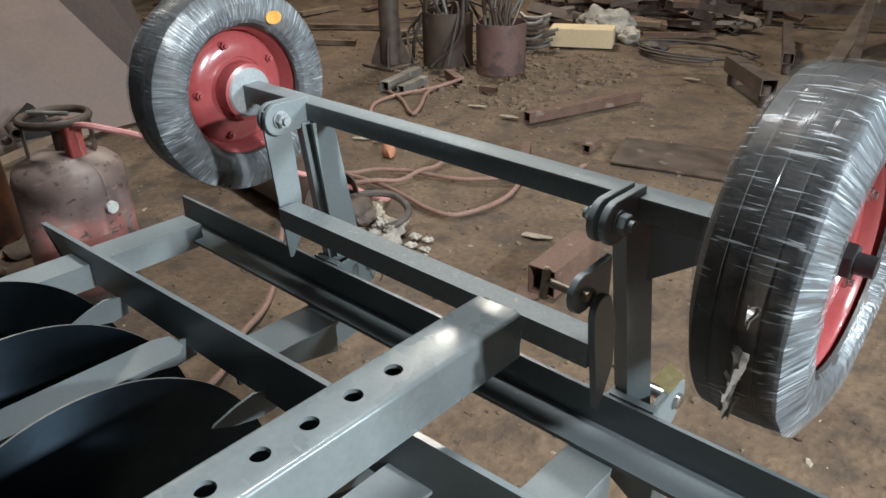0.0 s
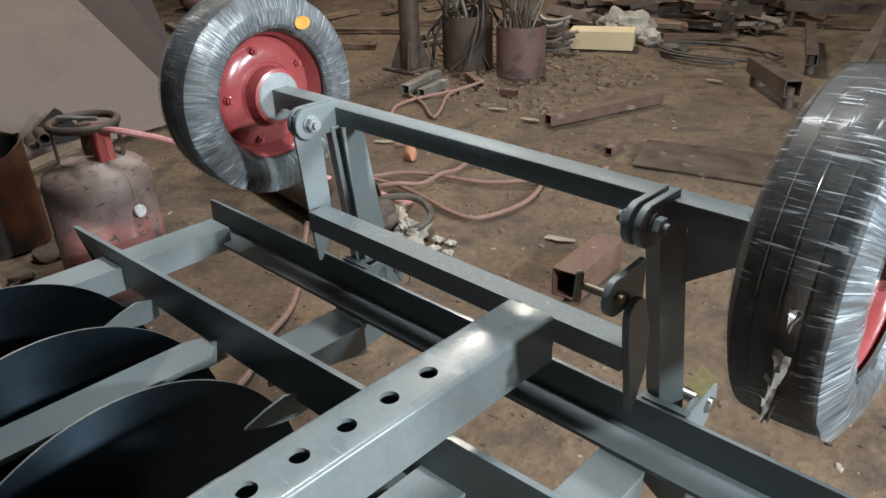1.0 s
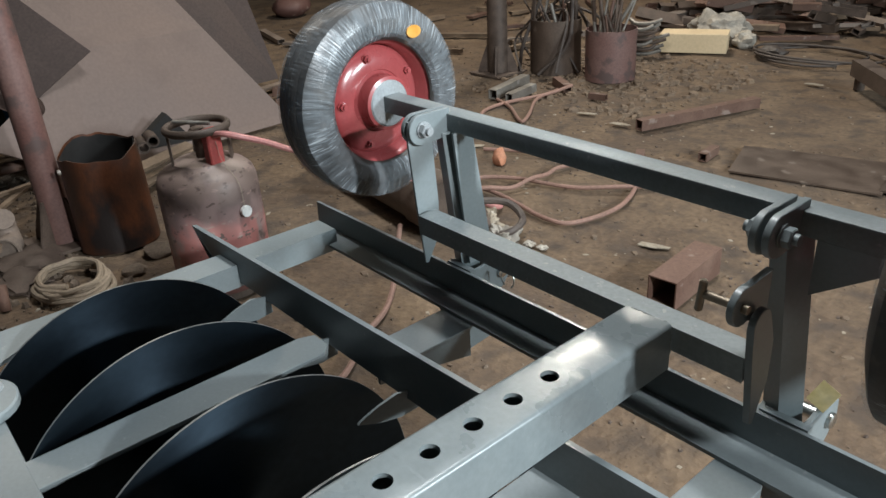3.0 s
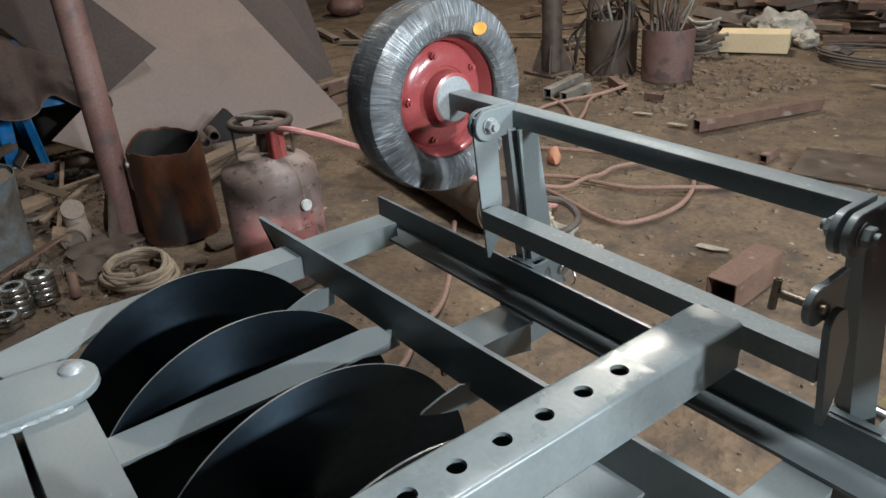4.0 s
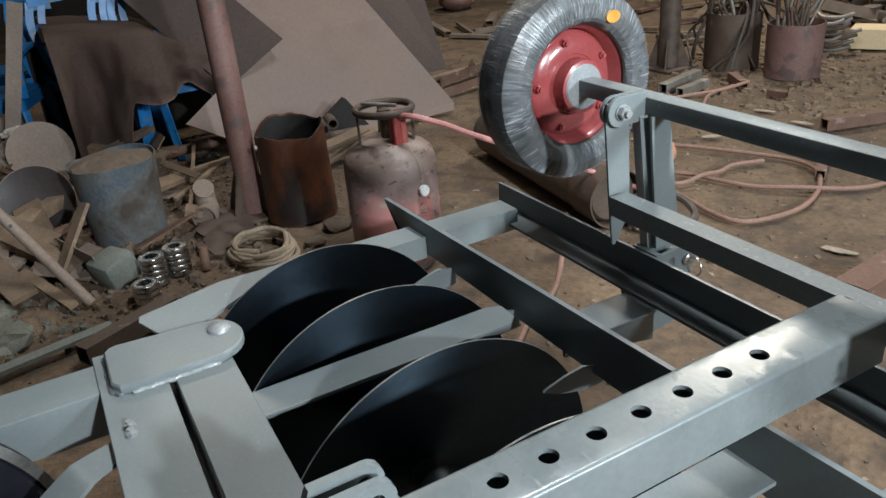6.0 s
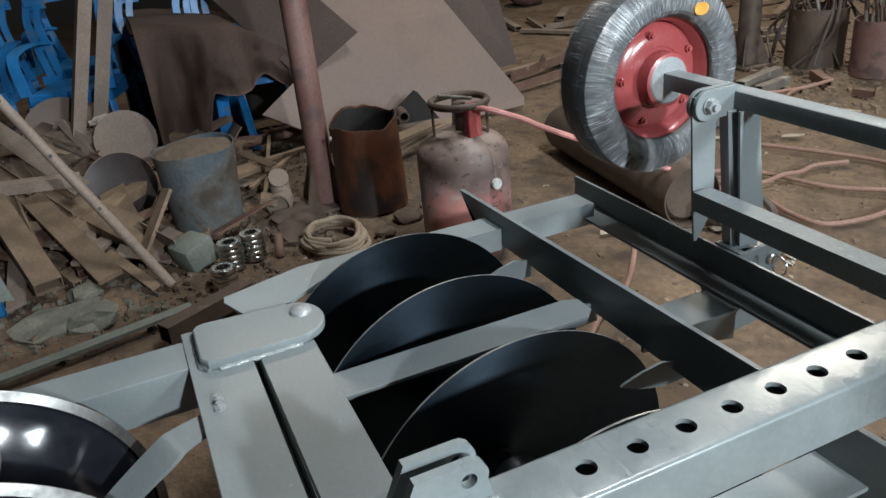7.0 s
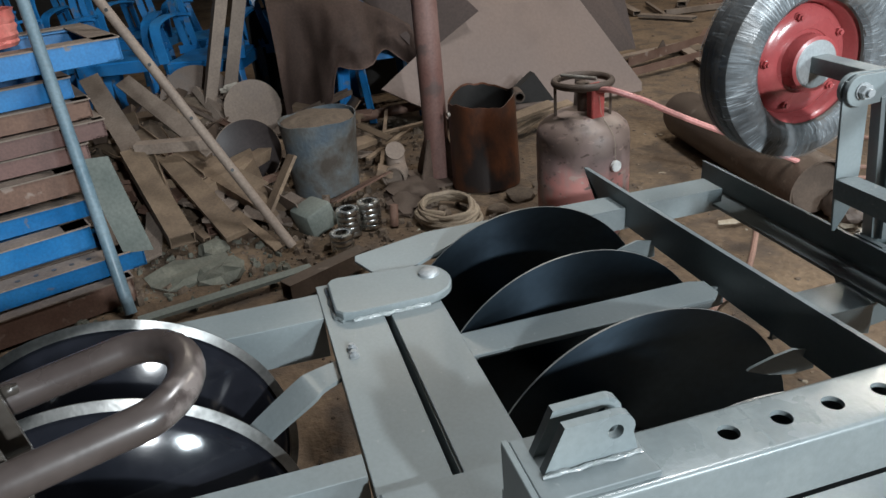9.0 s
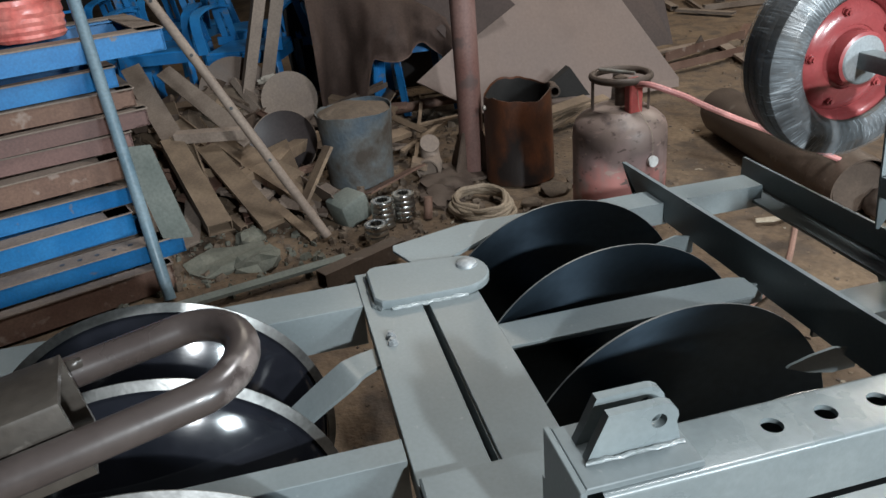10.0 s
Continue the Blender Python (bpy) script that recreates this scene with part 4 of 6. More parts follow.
def make_tow():
    # bent round bar and the square tube held between its arms, rising a little to the rear
    d = Vector((0.20, -1.0, -0.12))
    a, b = Vector((-0.538, -0.295, 0.812)), Vector((-0.666, -0.318, 0.810))
    mid, half = (a + b) / 2, (a - b) / 2
    out = Vector((-0.008, 0.051, 0.006))
    pts = [a + d * 0.62, a + d * 0.30, a + d * 0.08]
    pts += [mid + half * math.cos(q) + out * math.sin(q) for q in [radians(k) for k in range(0, 181, 12)]]
    pts += [b + d * 0.08, b + d * 0.30, b + d * 0.62]
    part("tow_loop", sweep(B(), pts, 0.0162, 20), BROWNSHAFT, harrow, "brown-primed bent round bar")
    e = Vector((-0.574, -0.397, 0.800))
    m, n = along(e + d * 0.5, e)
    part("hitch_tube", hollow(B(), m, 0.082, 0.080, n, 0.006, 0.004), HITCHSTEEL, harrow, "bare brown steel square tube")
    part("weld", bead([b + d * 0.085 + Vector((0.010, 0, 0.013)), b + d * 0.105 + Vector((0.012, 0, 0.013))], 0.005), HITCHSTEEL, harrow)
    part("hitch_post", box(B(), (-0.50, -0.88, 0.61), (0.09, 0.06, 0.28), bev=0.002), PAINT, harrow)
    part("hitch_beam", box(B(), (-0.62, -0.88, 0.4295), (0.44, 0.07, 0.07), bev=0.002), PAINT, harrow)


make_frame()
make_drawbar()
make_axle()
make_wheel(-1.324, 0.966, 0.796, 1, 1.5, "small ribbed tyre wrapped in film", True)
make_wheel(-0.177, 0.966, 0.794, 1, 0, "small ribbed tyre wrapped in torn film", False)
make_gangs()
make_tow()


# ---- gas cylinder, drums and post ----
def gas_cylinder(at):
    th = thing("gas_cylinder", at, "dusty red steel LPG cylinder standing on the dirt floor", "gas cylinder")
    m = Matrix.Translation(at)
    prof = [(0.10, 0.012), (0.135, 0.03), (0.152, 0.06), (0.159, 0.10), (0.160, 0.225), (0.1615, 0.232), (0.160, 0.239), (0.160, 0.36), (0.158, 0.395), (0.150, 0.420), (0.130, 0.440), (0.100, 0.455), (0.094, 0.462), (0.06, 0.468), (0.0005, 0.470)]
    bm = lathe(B(), prof, m, 48)
    part("body", rough_up(bm, 0.0015, 9), DUSTRED, th, "dusty red painted steel body, scuffed")
    part("foot_ring", lathe(B(), [(0.118, 0.0), (0.122, 0.0), (0.124, 0.045), (0.120, 0.045)], m, 40, closed=True), DUSTIRON, th)
    # carrying ring on three stays
    ring = lathe(B(), [(0.095 + 0.0115 * math.cos(q), 0.568 + 0.0125 * math.sin(q)) for q in [2 * math.pi * k / 10 for k in range(10)]], m, 44, closed=True)
    part("carrying_ring", ring, DUSTIRON, th, "worn dark carrying ring")
    for a, w, mt in ((-110, 0.05, DUSTIRON), (60, 0.045, DUSTIRON), (160, 0.045, DUSTIRON)):
        mm = m @ Matrix.Rotation(radians(a), 4, "Z")
        bm = prism(B(), [(-w / 2, 0.46), (w / 2, 0.46), (w / 2 - 0.006, 0.565), (-w / 2 + 0.006, 0.565)], "x", 0.088, 0.096, m=mm)
        part("stay", bm, mt, th)
    bm = cyl(B(), m, 0.018, 0.47, 0.53, 14)
    cyl(bm, m, 0.026, 0.53, 0.565, 14, bev=0.004)
    cyl(bm, m @ Matrix.Translation((0, 0, 0.545)) @ Matrix.Rotation(radians(90), 4, "X") @ Matrix.Rotation(radians(-115), 4, "Y"), 0.012, 0.0, 0.07, 12)
    part("valve", bm, DUSTIRON, th)
    part("valve_key", cyl(B(), along(m @ Vector((-0.06, -0.05, 0.583)), m @ Vector((0.06, 0.03, 0.583)))[0], 0.0065, 0, 0.135, 10, bev=0.002), SCALE, th, "worn steel key across the ring")
    # red regulator block and a round dial on a string
    mm = m @ Matrix.Rotation(radians(10), 4, "Z")
    bm = box(B(), mm @ Vector((0.072, 0, 0.505)), (0.035, 0.052, 0.135), mm.to_3x3().to_4x4(), 0.005)
    part("regulator", bm, REDPAINT, th, "dusty red regulator block")
    d = mm @ Vector((0.1655, 0.012, 0.312))
    bm = cyl(B(), along(d, d + (mm.to_3x3() @ Vector((1, 0.05, 0.05))))[0], 0.019, -0.004, 0.010, 24, bev=0.002)
    part("dial", bm, WHITEDIAL, th, "small round white dial hung on a string")
    top = mm @ Vector((0.092, 0.0, 0.535))
    bm = sweep(B(), smooth_path([top, mm @ Vector((0.105, 0.003, 0.47)), mm @ Vector((0.162, 0.008, 0.41)), d + Vector((0, 0, 0.015))], 5), 0.0009, 5)
    part("string", bm, PALECHIP, th)
    return th


gas_cylinder((-2.255, 0.925, 0.0))


def cut_drum(name, at, r, h, mat, inner, label, taper=0.0, jag=0.012, tilt=0.0, seed=0.0, wall=0.006, slant=0.0):
    m = Matrix.Translation(at) @ Matrix.Rotation(radians(tilt), 4, "Y")
    prof = [(0.0005, 0.004), (r - wall - 0.01, 0.004)] + [(r - wall + taper * k / 8, 0.006 + (h - 0.006) * k / 8) for k in range(9)] + [(r + taper * k / 8, h * k / 8) for k in range(8, -1, -1)]
    def dented(bm):
        for v in bm.verts:
            z = v.co.z - at[2]
            a = math.atan2(v.co.y - at[1], v.co.x - at[0])
            if z > h * 0.55:
                v.co.z -= slant * math.cos(a + 0.35) * (z / h - 0.55) / 0.45
            if z > h * 0.8:
                v.co.z += jag * (noise.noise(Vector((0.9 * math.cos(a), 0.9 * math.sin(a), seed))) + 0.18 * noise.noise(Vector((4 * math.cos(a), 4 * math.sin(a), seed)))) * (z / h - 0.8) * 5
            k = 1 + 0.035 * noise.noise(Vector((1.4 * math.cos(a), 1.4 * math.sin(a), seed + z * 3)))
            v.co.x, v.co.y = at[0] + (v.co.x - at[0]) * k, at[1] + (v.co.y - at[1]) * k
        return bm

    th = thing(name, at, label, "drum")
    part("shell", dented(lathe(B(), prof, m, 56)), mat, th)
    if inner:
        bm = lathe(B(), [(0.0005, inner), ((r - wall) * 0.6, inner - 0.002), (r + taper - wall - 0.004, min(inner, h) - 0.012)], m, 40)
        part("filling", rough_up(bm, 0.012, 14, seed), RUBBLE, th)
    if name == "rusty_drum":
        # thin black liner added in place of the shade inside the drum
        bm = lathe(B(), [(r - wall - 0.004, 0.01), (r - wall - 0.004 + taper * 0.8, h * 0.8), (r - wall - 0.004 + taper, h * 0.985), (r - wall - 0.006 + taper, h * 0.985), (r - wall - 0.006 + taper * 0.8, h * 0.8), (r - wall - 0.006, 0.01)], m, 56, closed=True)
        part("soot_crust", dented(bm), MATTBLACK, th, "matt black liner added to darken the inside of the drum")
        q = m @ Vector((0.02, -r - 0.004, h * 0.86))
        part("lug", cyl(B(), along(q, q + Vector((0, -1, 0)))[0], 0.011, -0.006, 0.006, 12, bev=0.002), SCALE, th, "small worn steel lug")
    return th


cut_drum("rusty_drum", (-2.945, 0.79, 0.0), 0.150, 0.385, DEEPRUST, 0, "cut-open rusty steel drum with a ragged rim", -0.006, 0.05, -2, 3.0, 0.004, 0.030)
cut_drum("cement_drum", (-3.235, 0.115, 0.0), 0.150, 0.335, CONCRETE, 0.352, "cement-crusted blue-grey drum filled with rubbish", 0.022, 0.020, 0, 7.0, 0.004)
cut_drum("primer_drum", (-3.06, 4.07, 0.0), 0.165, 0.325, POSTOX, 0.29, "red-oxide steel drum full of scrap iron", 0.0, 0.006, 0, 11.0)
cut_drum("dark_drum", (-3.50, 4.03, 0.0), 0.175, 0.36, TANKIRON, 0.33, "dark rusty drum full of wire offcuts", 0.0, 0.006, 0, 15.0)


def post(name, at, r, h, mat, label, foot):
    th = thing(name, at, label, "post")
    part("shaft", cyl(B(), Matrix.Translation(at), r, 0.0, h, 28), mat, th)
    for k in range(4):
        mm = Matrix.Translation(at) @ Matrix.Rotation(radians(90 * k + 38), 4, "Z")
        part("foot_gusset", prism(B(), [(r * 0.9, 0.0), (r + foot, 0.0), (r + foot * 0.85, 0.05), (r + 0.008, foot * 2.6), (r * 0.9, foot * 2.6)], "y", -0.005, 0.005, m=mm), DUSTIRON, th)
    part("base_plate", box(B(), (at[0], at[1], 0.006), (2 * (r + foot), 2 * (r + foot), 0.012)), DUSTIRON, th)
    return th


post("steel_post", (-3.10, 0.615, 0.0), 0.054, 4.7, POSTOX, "round steel post in red-oxide primer with gusseted foot", 0.075)
post("steel_post", (-3.79, 3.75, 0.0), 0.070, 4.7, DUSTIRON, "dark round steel post with gusseted foot", 0.075)


# ---- boards and tarpaulin ----
def corners_sheet(name, pts, t, mat, label, category):
    """A sheet through corners that lie about in one plane."""
    P = [Vector(p) for p in pts]
    n = (P[1] - P[0]).cross(P[-1] - P[0]).normalized()
    bm = B()
    lo = [bm.verts.new(p) for p in P]
    hi = [bm.verts.new(p - n * t) for p in P]
    bm.faces.new(lo)
    bm.faces.new(list(reversed(hi)))
    for k in range(len(P)):
        l = (k + 1) % len(P)
        bm.faces.new([lo[k], lo[l], hi[l], hi[k]])
    return solo(name, bm, mat, label, category, smooth=0)


def ease(a, b, u):
    t = min(1.0, max(0.0, (u - a) / (b - a)))
    return t * t * (3 - 2 * t)


def tarp():
    # tarpaulin over a stack, with folds hanging down
    nu, nv = 60, 26
    bm = B()
    grid = []
    for i in range(nu + 1):
        u = i / nu
        row = []
        for j in range(nv + 1):
            v = j / nv
            y = 0.02 + 0.86 * u
            sag = 0.10 * u + 0.38 * max(0.0, u - 0.55)
            if v < 0.4:
                x, z = -5.1 + 1.0 * (v / 0.4), 0.755 - sag + 0.02 * noise.noise(Vector((u * 5, v * 8, 1)))
            else:
                q = (v - 0.4) / 0.6
                drop = 0.60 * (0.97 - 0.43 * ease(0.26, 0.36, u) - 0.19 * ease(0.54, 0.72, u) + 0.03 * math.sin(u * 17))
                wave = math.sin(u * 17 + 2.2 * math.sin(u * 5 + 0.8) + 0.5 * q)
                fold = 0.085 * math.copysign(abs(wave) ** 0.6, wave) + 0.07 * noise.noise(Vector((u * 6, q * 2.2, 4))) + 0.02 * noise.noise(Vector((u * 18, q * 6, 2)))
                x, z = -4.10 + 0.03 * math.sin(q * 3) + fold * min(1, q * 2.2) + 0.10 * q, 0.755 - sag - drop * q
            row.append(bm.verts.new((x, y, z)))
        grid.append(row)
    for i in range(nu):
        for j in range(nv):
            bm.faces.new([grid[i][j], grid[i + 1][j], grid[i + 1][j + 1], grid[i][j + 1]])
    hem = [row[-1].co.copy() for row in grid]
    bmesh.ops.solidify(bm, geom=bm.faces[:], thickness=0.003)
    th = thing("tarpaulin", (-4.1, 0.45, 0.0), "dusty dark brown tarpaulin draped over stacked chairs", "tarpaulin")
    part("sheet", bm, TARP, th, smooth=80)
    part("hem", sweep(B(), hem, 0.0025, 6), TARP, th, "rolled hem of the tarpaulin", smooth=80)
    return th


tarp()
# added black sheet, paints the unlit space under the tarpaulin dark
solo("steel_sheet", prism(B(), [(-0.10, 0.0), (0.95, 0.0), (0.98, 0.60), (0.4, 0.66), (-0.08, 0.62)], "x", -4.86, -4.84), MATTBLACK, "matt black sheet added for the darkness under the tarpaulin", "steel sheet")
corners_sheet("plywood_board", [(-3.80, 0.52, 0.275), (-3.78, 0.93, 0.02), (-3.86, 2.08, 0.02), (-3.90, 2.10, 0.06), (-4.23, 1.83, 0.56), (-4.9, 1.45, 1.35), (-4.75, 0.75, 1.2), (-4.12, 1.10, 0.57)], 0.012, BOARD, "dusty grey-brown board leaning back behind the post", "board")
corners_sheet("steel_sheet", [(-3.95, 1.127, 0.579), (-3.95, 0.789, 0.377), (-4.60, 0.40, 0.90), (-4.60, 0.738, 1.102)], 0.004, DARKSHEET, "dark brown steel sheet lying over the tarpaulin", "steel sheet")
corners_sheet("steel_sheet", [(-4.55, 2.05, 0.10), (-4.6, 2.45, 0.10), (-4.85, 2.40, 0.75), (-5.1, 2.0, 1.3), (-4.95, 1.5, 1.3)], 0.006, DARKSHEET, "dark brown curved sheet standing behind the board", "steel sheet")


# solid black wedge, its colour stands in for the shade of an open hollow
solo("dark_box", prism(B(), [(1.337, 0.262), (1.21, 0.173), (1.227, 0.108), (1.452, 0.096)], "x", -3.76, -3.70), MATTBLACK, "small box below the leaning board, its shaded hollow done as flat black", "box")
for y, z in ((1.16, 0.15), (1.21, 0.17)):
    solo("pipe_end", lathe(B(), [(0.022, 0), (0.03, 0), (0.03, 0.12), (0.022, 0.12)], along((-3.60, y, z), (-3.7, y + 0.02, z))[0], 18, closed=True), DUSTIRON, "dark short pipe end by the board", "pipe")


# ---- plastic chairs ----
def ribbon(bm, pts, side, w, t):
    """A flat strip of width w along side, thickness t, that follows pts."""
    side = Vector(side).normalized()
    rows = []
    for i, p in enumerate(pts):
        d = (pts[min(i + 1, len(pts) - 1)] - pts[max(i - 1, 0)]).normalized()
        a = (side - d * side.dot(d)).normalized() * (w / 2)
        b = d.cross(side).normalized() * (t / 2)
        rows.append([bm.verts.new(p + q) for q in (a + b, a - b, -a - b, -a + b)])
    for lo, hi in zip(rows, rows[1:]):
        for k in range(4):
            bm.faces.new([lo[k], lo[(k + 1) % 4], hi[(k + 1) % 4], hi[k]])
    bm.faces.new(rows[0])
    bm.faces.new(rows[-1])
    return bm


def plastic_chair():
    th = thing("plastic_chair", (0, 0, 0), "blue moulded plastic chair, dusty", "chair", "blue chairs behind the scrap")
    bm = B()
    prism(bm, [(-0.21, -0.22), (0.21, -0.22), (0.20, 0.18), (0.10, 0.21), (-0.10, 0.21), (-0.20, 0.18)], "z", 0.40, 0.425, bev=0.006)
    part("seat", bm, BLUEPLASTIC, th)
    part("seat_apron", ribbon(B(), smooth_path([(-0.22, 0.10, 0.385), (-0.215, -0.19, 0.385), (-0.16, -0.225, 0.385), (0.16, -0.225, 0.385), (0.215, -0.19, 0.385), (0.22, 0.10, 0.385)], 4), (0, 0, 1), 0.06, 0.012), BLUEPLASTIC, th)
    for sx in (-1, 1):
        for sy in (-1, 1):
            bm = B()
            a, b = Vector((sx * 0.20, sy * 0.19, 0.41)), Vector((sx * 0.235, sy * 0.235, 0.0))
            m, n = along(a, b)
            prism(bm, [(-0.024, -0.024), (0.024, -0.024), (0.024, -0.014), (-0.014, -0.014), (-0.014, 0.024), (-0.024, 0.024)], "z", 0, n, m=m)
            part("leg", bm, BLUEPLASTIC, th)
    # broad bowed uprights of the back, each with a long slot
    for x in (-0.205, 0.205):
        line = [(0.010, 0.20, 0.40), (-0.010, 0.215, 0.46), (-0.045, 0.24, 0.60), (-0.070, 0.262, 0.74), (-0.045, 0.275, 0.86)]
        bm = B()
        ribbon(bm, smooth_path([(x + p - 0.028, q, r) for p, q, r in line], 5), (1, 0, 0), 0.040, 0.016)
        ribbon(bm, smooth_path([(x + p + 0.030, q, r) for p, q, r in line], 5), (1, 0, 0), 0.036, 0.016)
        for q, r, w in ((0.275, 0.845, 0.11), (0.243, 0.62, 0.05), (0.205, 0.425, 0.11)):
            box(bm, (x - 0.03, q, r), (w, 0.0155, 0.05))
        part("back_upright", bm, BLUEPLASTIC, th)
    part("top_rail", ribbon(B(), smooth_path([(-0.29, 0.262, 0.865), (-0.10, 0.285, 0.885), (0.10, 0.285, 0.885), (0.22, 0.265, 0.865)], 5), (0, 0, 1), 0.06, 0.016), BLUEPLASTIC, th)
    for sx in (-1, 1):
        pts = smooth_path([(sx * 0.20, 0.225, 0.63), (sx * 0.245, 0.10, 0.65), (sx * 0.25, -0.10, 0.645), (sx * 0.24, -0.21, 0.60), (sx * 0.225, -0.215, 0.42)], 6)
        part("armrest", ribbon(B(), pts, (1, 0, 0), 0.055, 0.016), BLUEPLASTIC, th)
    return th


chair = plastic_chair()
chair.matrix_basis = pose(-4.72, -0.30, 0, 0, 0, 72)
for x, y, a in ((-5.05, -0.86, 80), (-5.35, -1.30, 66), (-5.55, -0.25, 84), (-4.40, 0.595, 90), (-4.40, 0.29, 91), (-6.2, -1.6, 75), (-5.95, -0.75, 70)):
    copy_thing(chair, pose(x, y, 0, 0, 0, a))


# ---- stack of frames ----
def channel_bar(a, b, w, h, mat, parent, holes=0, name="bar"):
    """A channel lying on its web's edge, dusty top flange, from a to b."""
    m, n = along(a, b)
    t = 0.006
    up = Vector((0, 0, 1))
    d = (Vector(b) - Vector(a)).normalized()
    s = d.cross(up).normalized()
    m = Matrix((s, d, up)).transposed().to_4x4()
    m.translation = a
    bm = B()
    prism(bm, [(0, 0), (w, 0), (w, t), (t, t), (t, h - t), (w, h - t), (w, h), (0, h)], "y", 0, n, m=m)
    return part(name, bm, mat, parent)


def frame_layer(z, shift, mat, length, label, depth=0.38, h=0.065, strip=0.062, turn=0.0, slip=0.0):
    rot = Matrix.Rotation(radians(turn), 3, "Z")
    d = rot @ Vector((0.345, -0.94, 0)).normalized()
    back = rot @ Vector((-0.94, -0.345, 0))
    a = Vector((-2.80 + shift, -0.515, z)) + d * slip
    th = thing("channel_chassis", tuple(a), label, "chassis", "stacked channel chassis")
    c = a + back * depth
    channel_bar(a, a + d * length, 0.045, h, mat, th)
    channel_bar(c + d * length, c, 0.045, h, mat, th)
    channel_bar(c + d * 0.001, a + d * 0.001, 0.05, h, mat, th, name="end_bar")
    channel_bar(a + d * (length * 0.55), c + d * (length * 0.55), 0.05, h, mat, th, name="cross_bar")
    # dust-covered top strips
    for p, q in ((a, a + d * length), (c, c + d * length), (a, c)):
        n = (q - p).length
        e = (q - p).normalized()
        w = Vector((0, 0, 1)).cross(e)
        inn = -1 if p is a and q is not c else 1
        mm = Matrix((e, w, Vector((0, 0, 1)))).transposed().to_4x4()
        mm.translation = p + Vector((0, 0, h + 0.0005))
        part("top_strip", box(B(), mm @ Vector((n / 2, inn * (strip / 2 - 0.006) * (1 if p is a else -1), 0.0025)), (n, strip, 0.005), mm.to_3x3().to_4x4()), DUSTTOP, th)
    return th


frame_layer(0.752, 0.0, BLUEPAINT, 1.3, "blue-painted channel chassis on top of a stack, dusty", 0.50, 0.072, 0.085, 0, 0.03)
frame_layer(0.650, -0.06, BLUEPAINT, 1.2, "blue-painted channel chassis in a stack", 0.30, 0.066, 0.04, 2, 0.23)
frame_layer(0.578, -0.02, RUST, 1.2, "unpainted rusty brown channel chassis in a stack", 0.34, 0.060, 0.06, -1, 0.18)
frame_layer(0.508, 0.0, REDOX, 1.2, "red-oxide channel chassis in a stack", 0.34, 0.058, 0.04, 1, 0.15)
frame_layer(0.442, 0.01, REDOX, 1.2, "red-oxide channel chassis in a stack", 0.30, 0.055, 0.06, -2, 0.22)
frame_layer(0.352, 0.04, RUST, 1.15, "unpainted rusty brown channel chassis in a stack", 0.34, 0.075, 0.075, 1, 0.27)
frame_layer(0.262, 0.06, BLUEPAINT, 1.2, "blue-painted channel chassis low in a stack, dusty", 0.36, 0.060, 0.05, -1, 0.19)
frame_layer(0.175, 0.12, BLUEPAINT, 1.15, "blue-painted channel chassis low in a stack", 0.34, 0.075, 0.085, 2, 0.27)
low = frame_layer(0.095, 0.24, BLUEPAINT, 1.25, "blue-painted channel chassis low in a stack, dusty", 0.34, 0.062, 0.09, 0, 0.10)
for k in range(7):
    at = Vector((-2.56, -0.515, 0.1626)) + Vector((0.345, -0.94, 0)).normalized() * (0.16 + 0.055 * k) + Vector((-0.94, -0.345, 0)) * 0.035
    part("hole", cyl(B(), Matrix.Translation(at), 0.0085, 0.0, 0.0012, 12), BLACKIRON, low)
frame_layer(0.0, 0.30, RUST, 1.3, "rusty channel chassis at the foot of a stack", 0.34, 0.09, 0.05, 1, 0.15)


def sack(at):
    bm = lathe(B(), [(0.0005, 0.0), (0.115, 0.0), (0.122, 0.012), (0.118, 0.022), (0.124, 0.036), (0.120, 0.048), (0.126, 0.062), (0.122, 0.075), (0.128, 0.09), (0.124, 0.105), (0.13, 0.12), (0.118, 0.118), (0.112, 0.03), (0.0005, 0.02)], Matrix.Translation(at), 40)
    return solo("plastic_sack", rough_up(bm, 0.003, 26), REDBAG, "red translucent plastic tub on the blue frame", "plastic tub")


sack((-2.93, -1.00, 0.826))


def leaning_bar(name, a, b, w, t, mat, label, holes=()):
    a, b = Vector(a), Vector(b)
    m, n = along(a, b)
    bm = B()
    if holes is None:
        cyl(bm, m, w / 2, 0, n, 16)
    else:
        prism(bm, [(-w / 2, -t / 2), (w / 2, -t / 2), (w / 2, t / 2), (-w / 2, t / 2)], "z", 0, n, m=m, bev=0.001)
    return solo(name, bm, mat, label, "pipe" if holes is None else "bar")


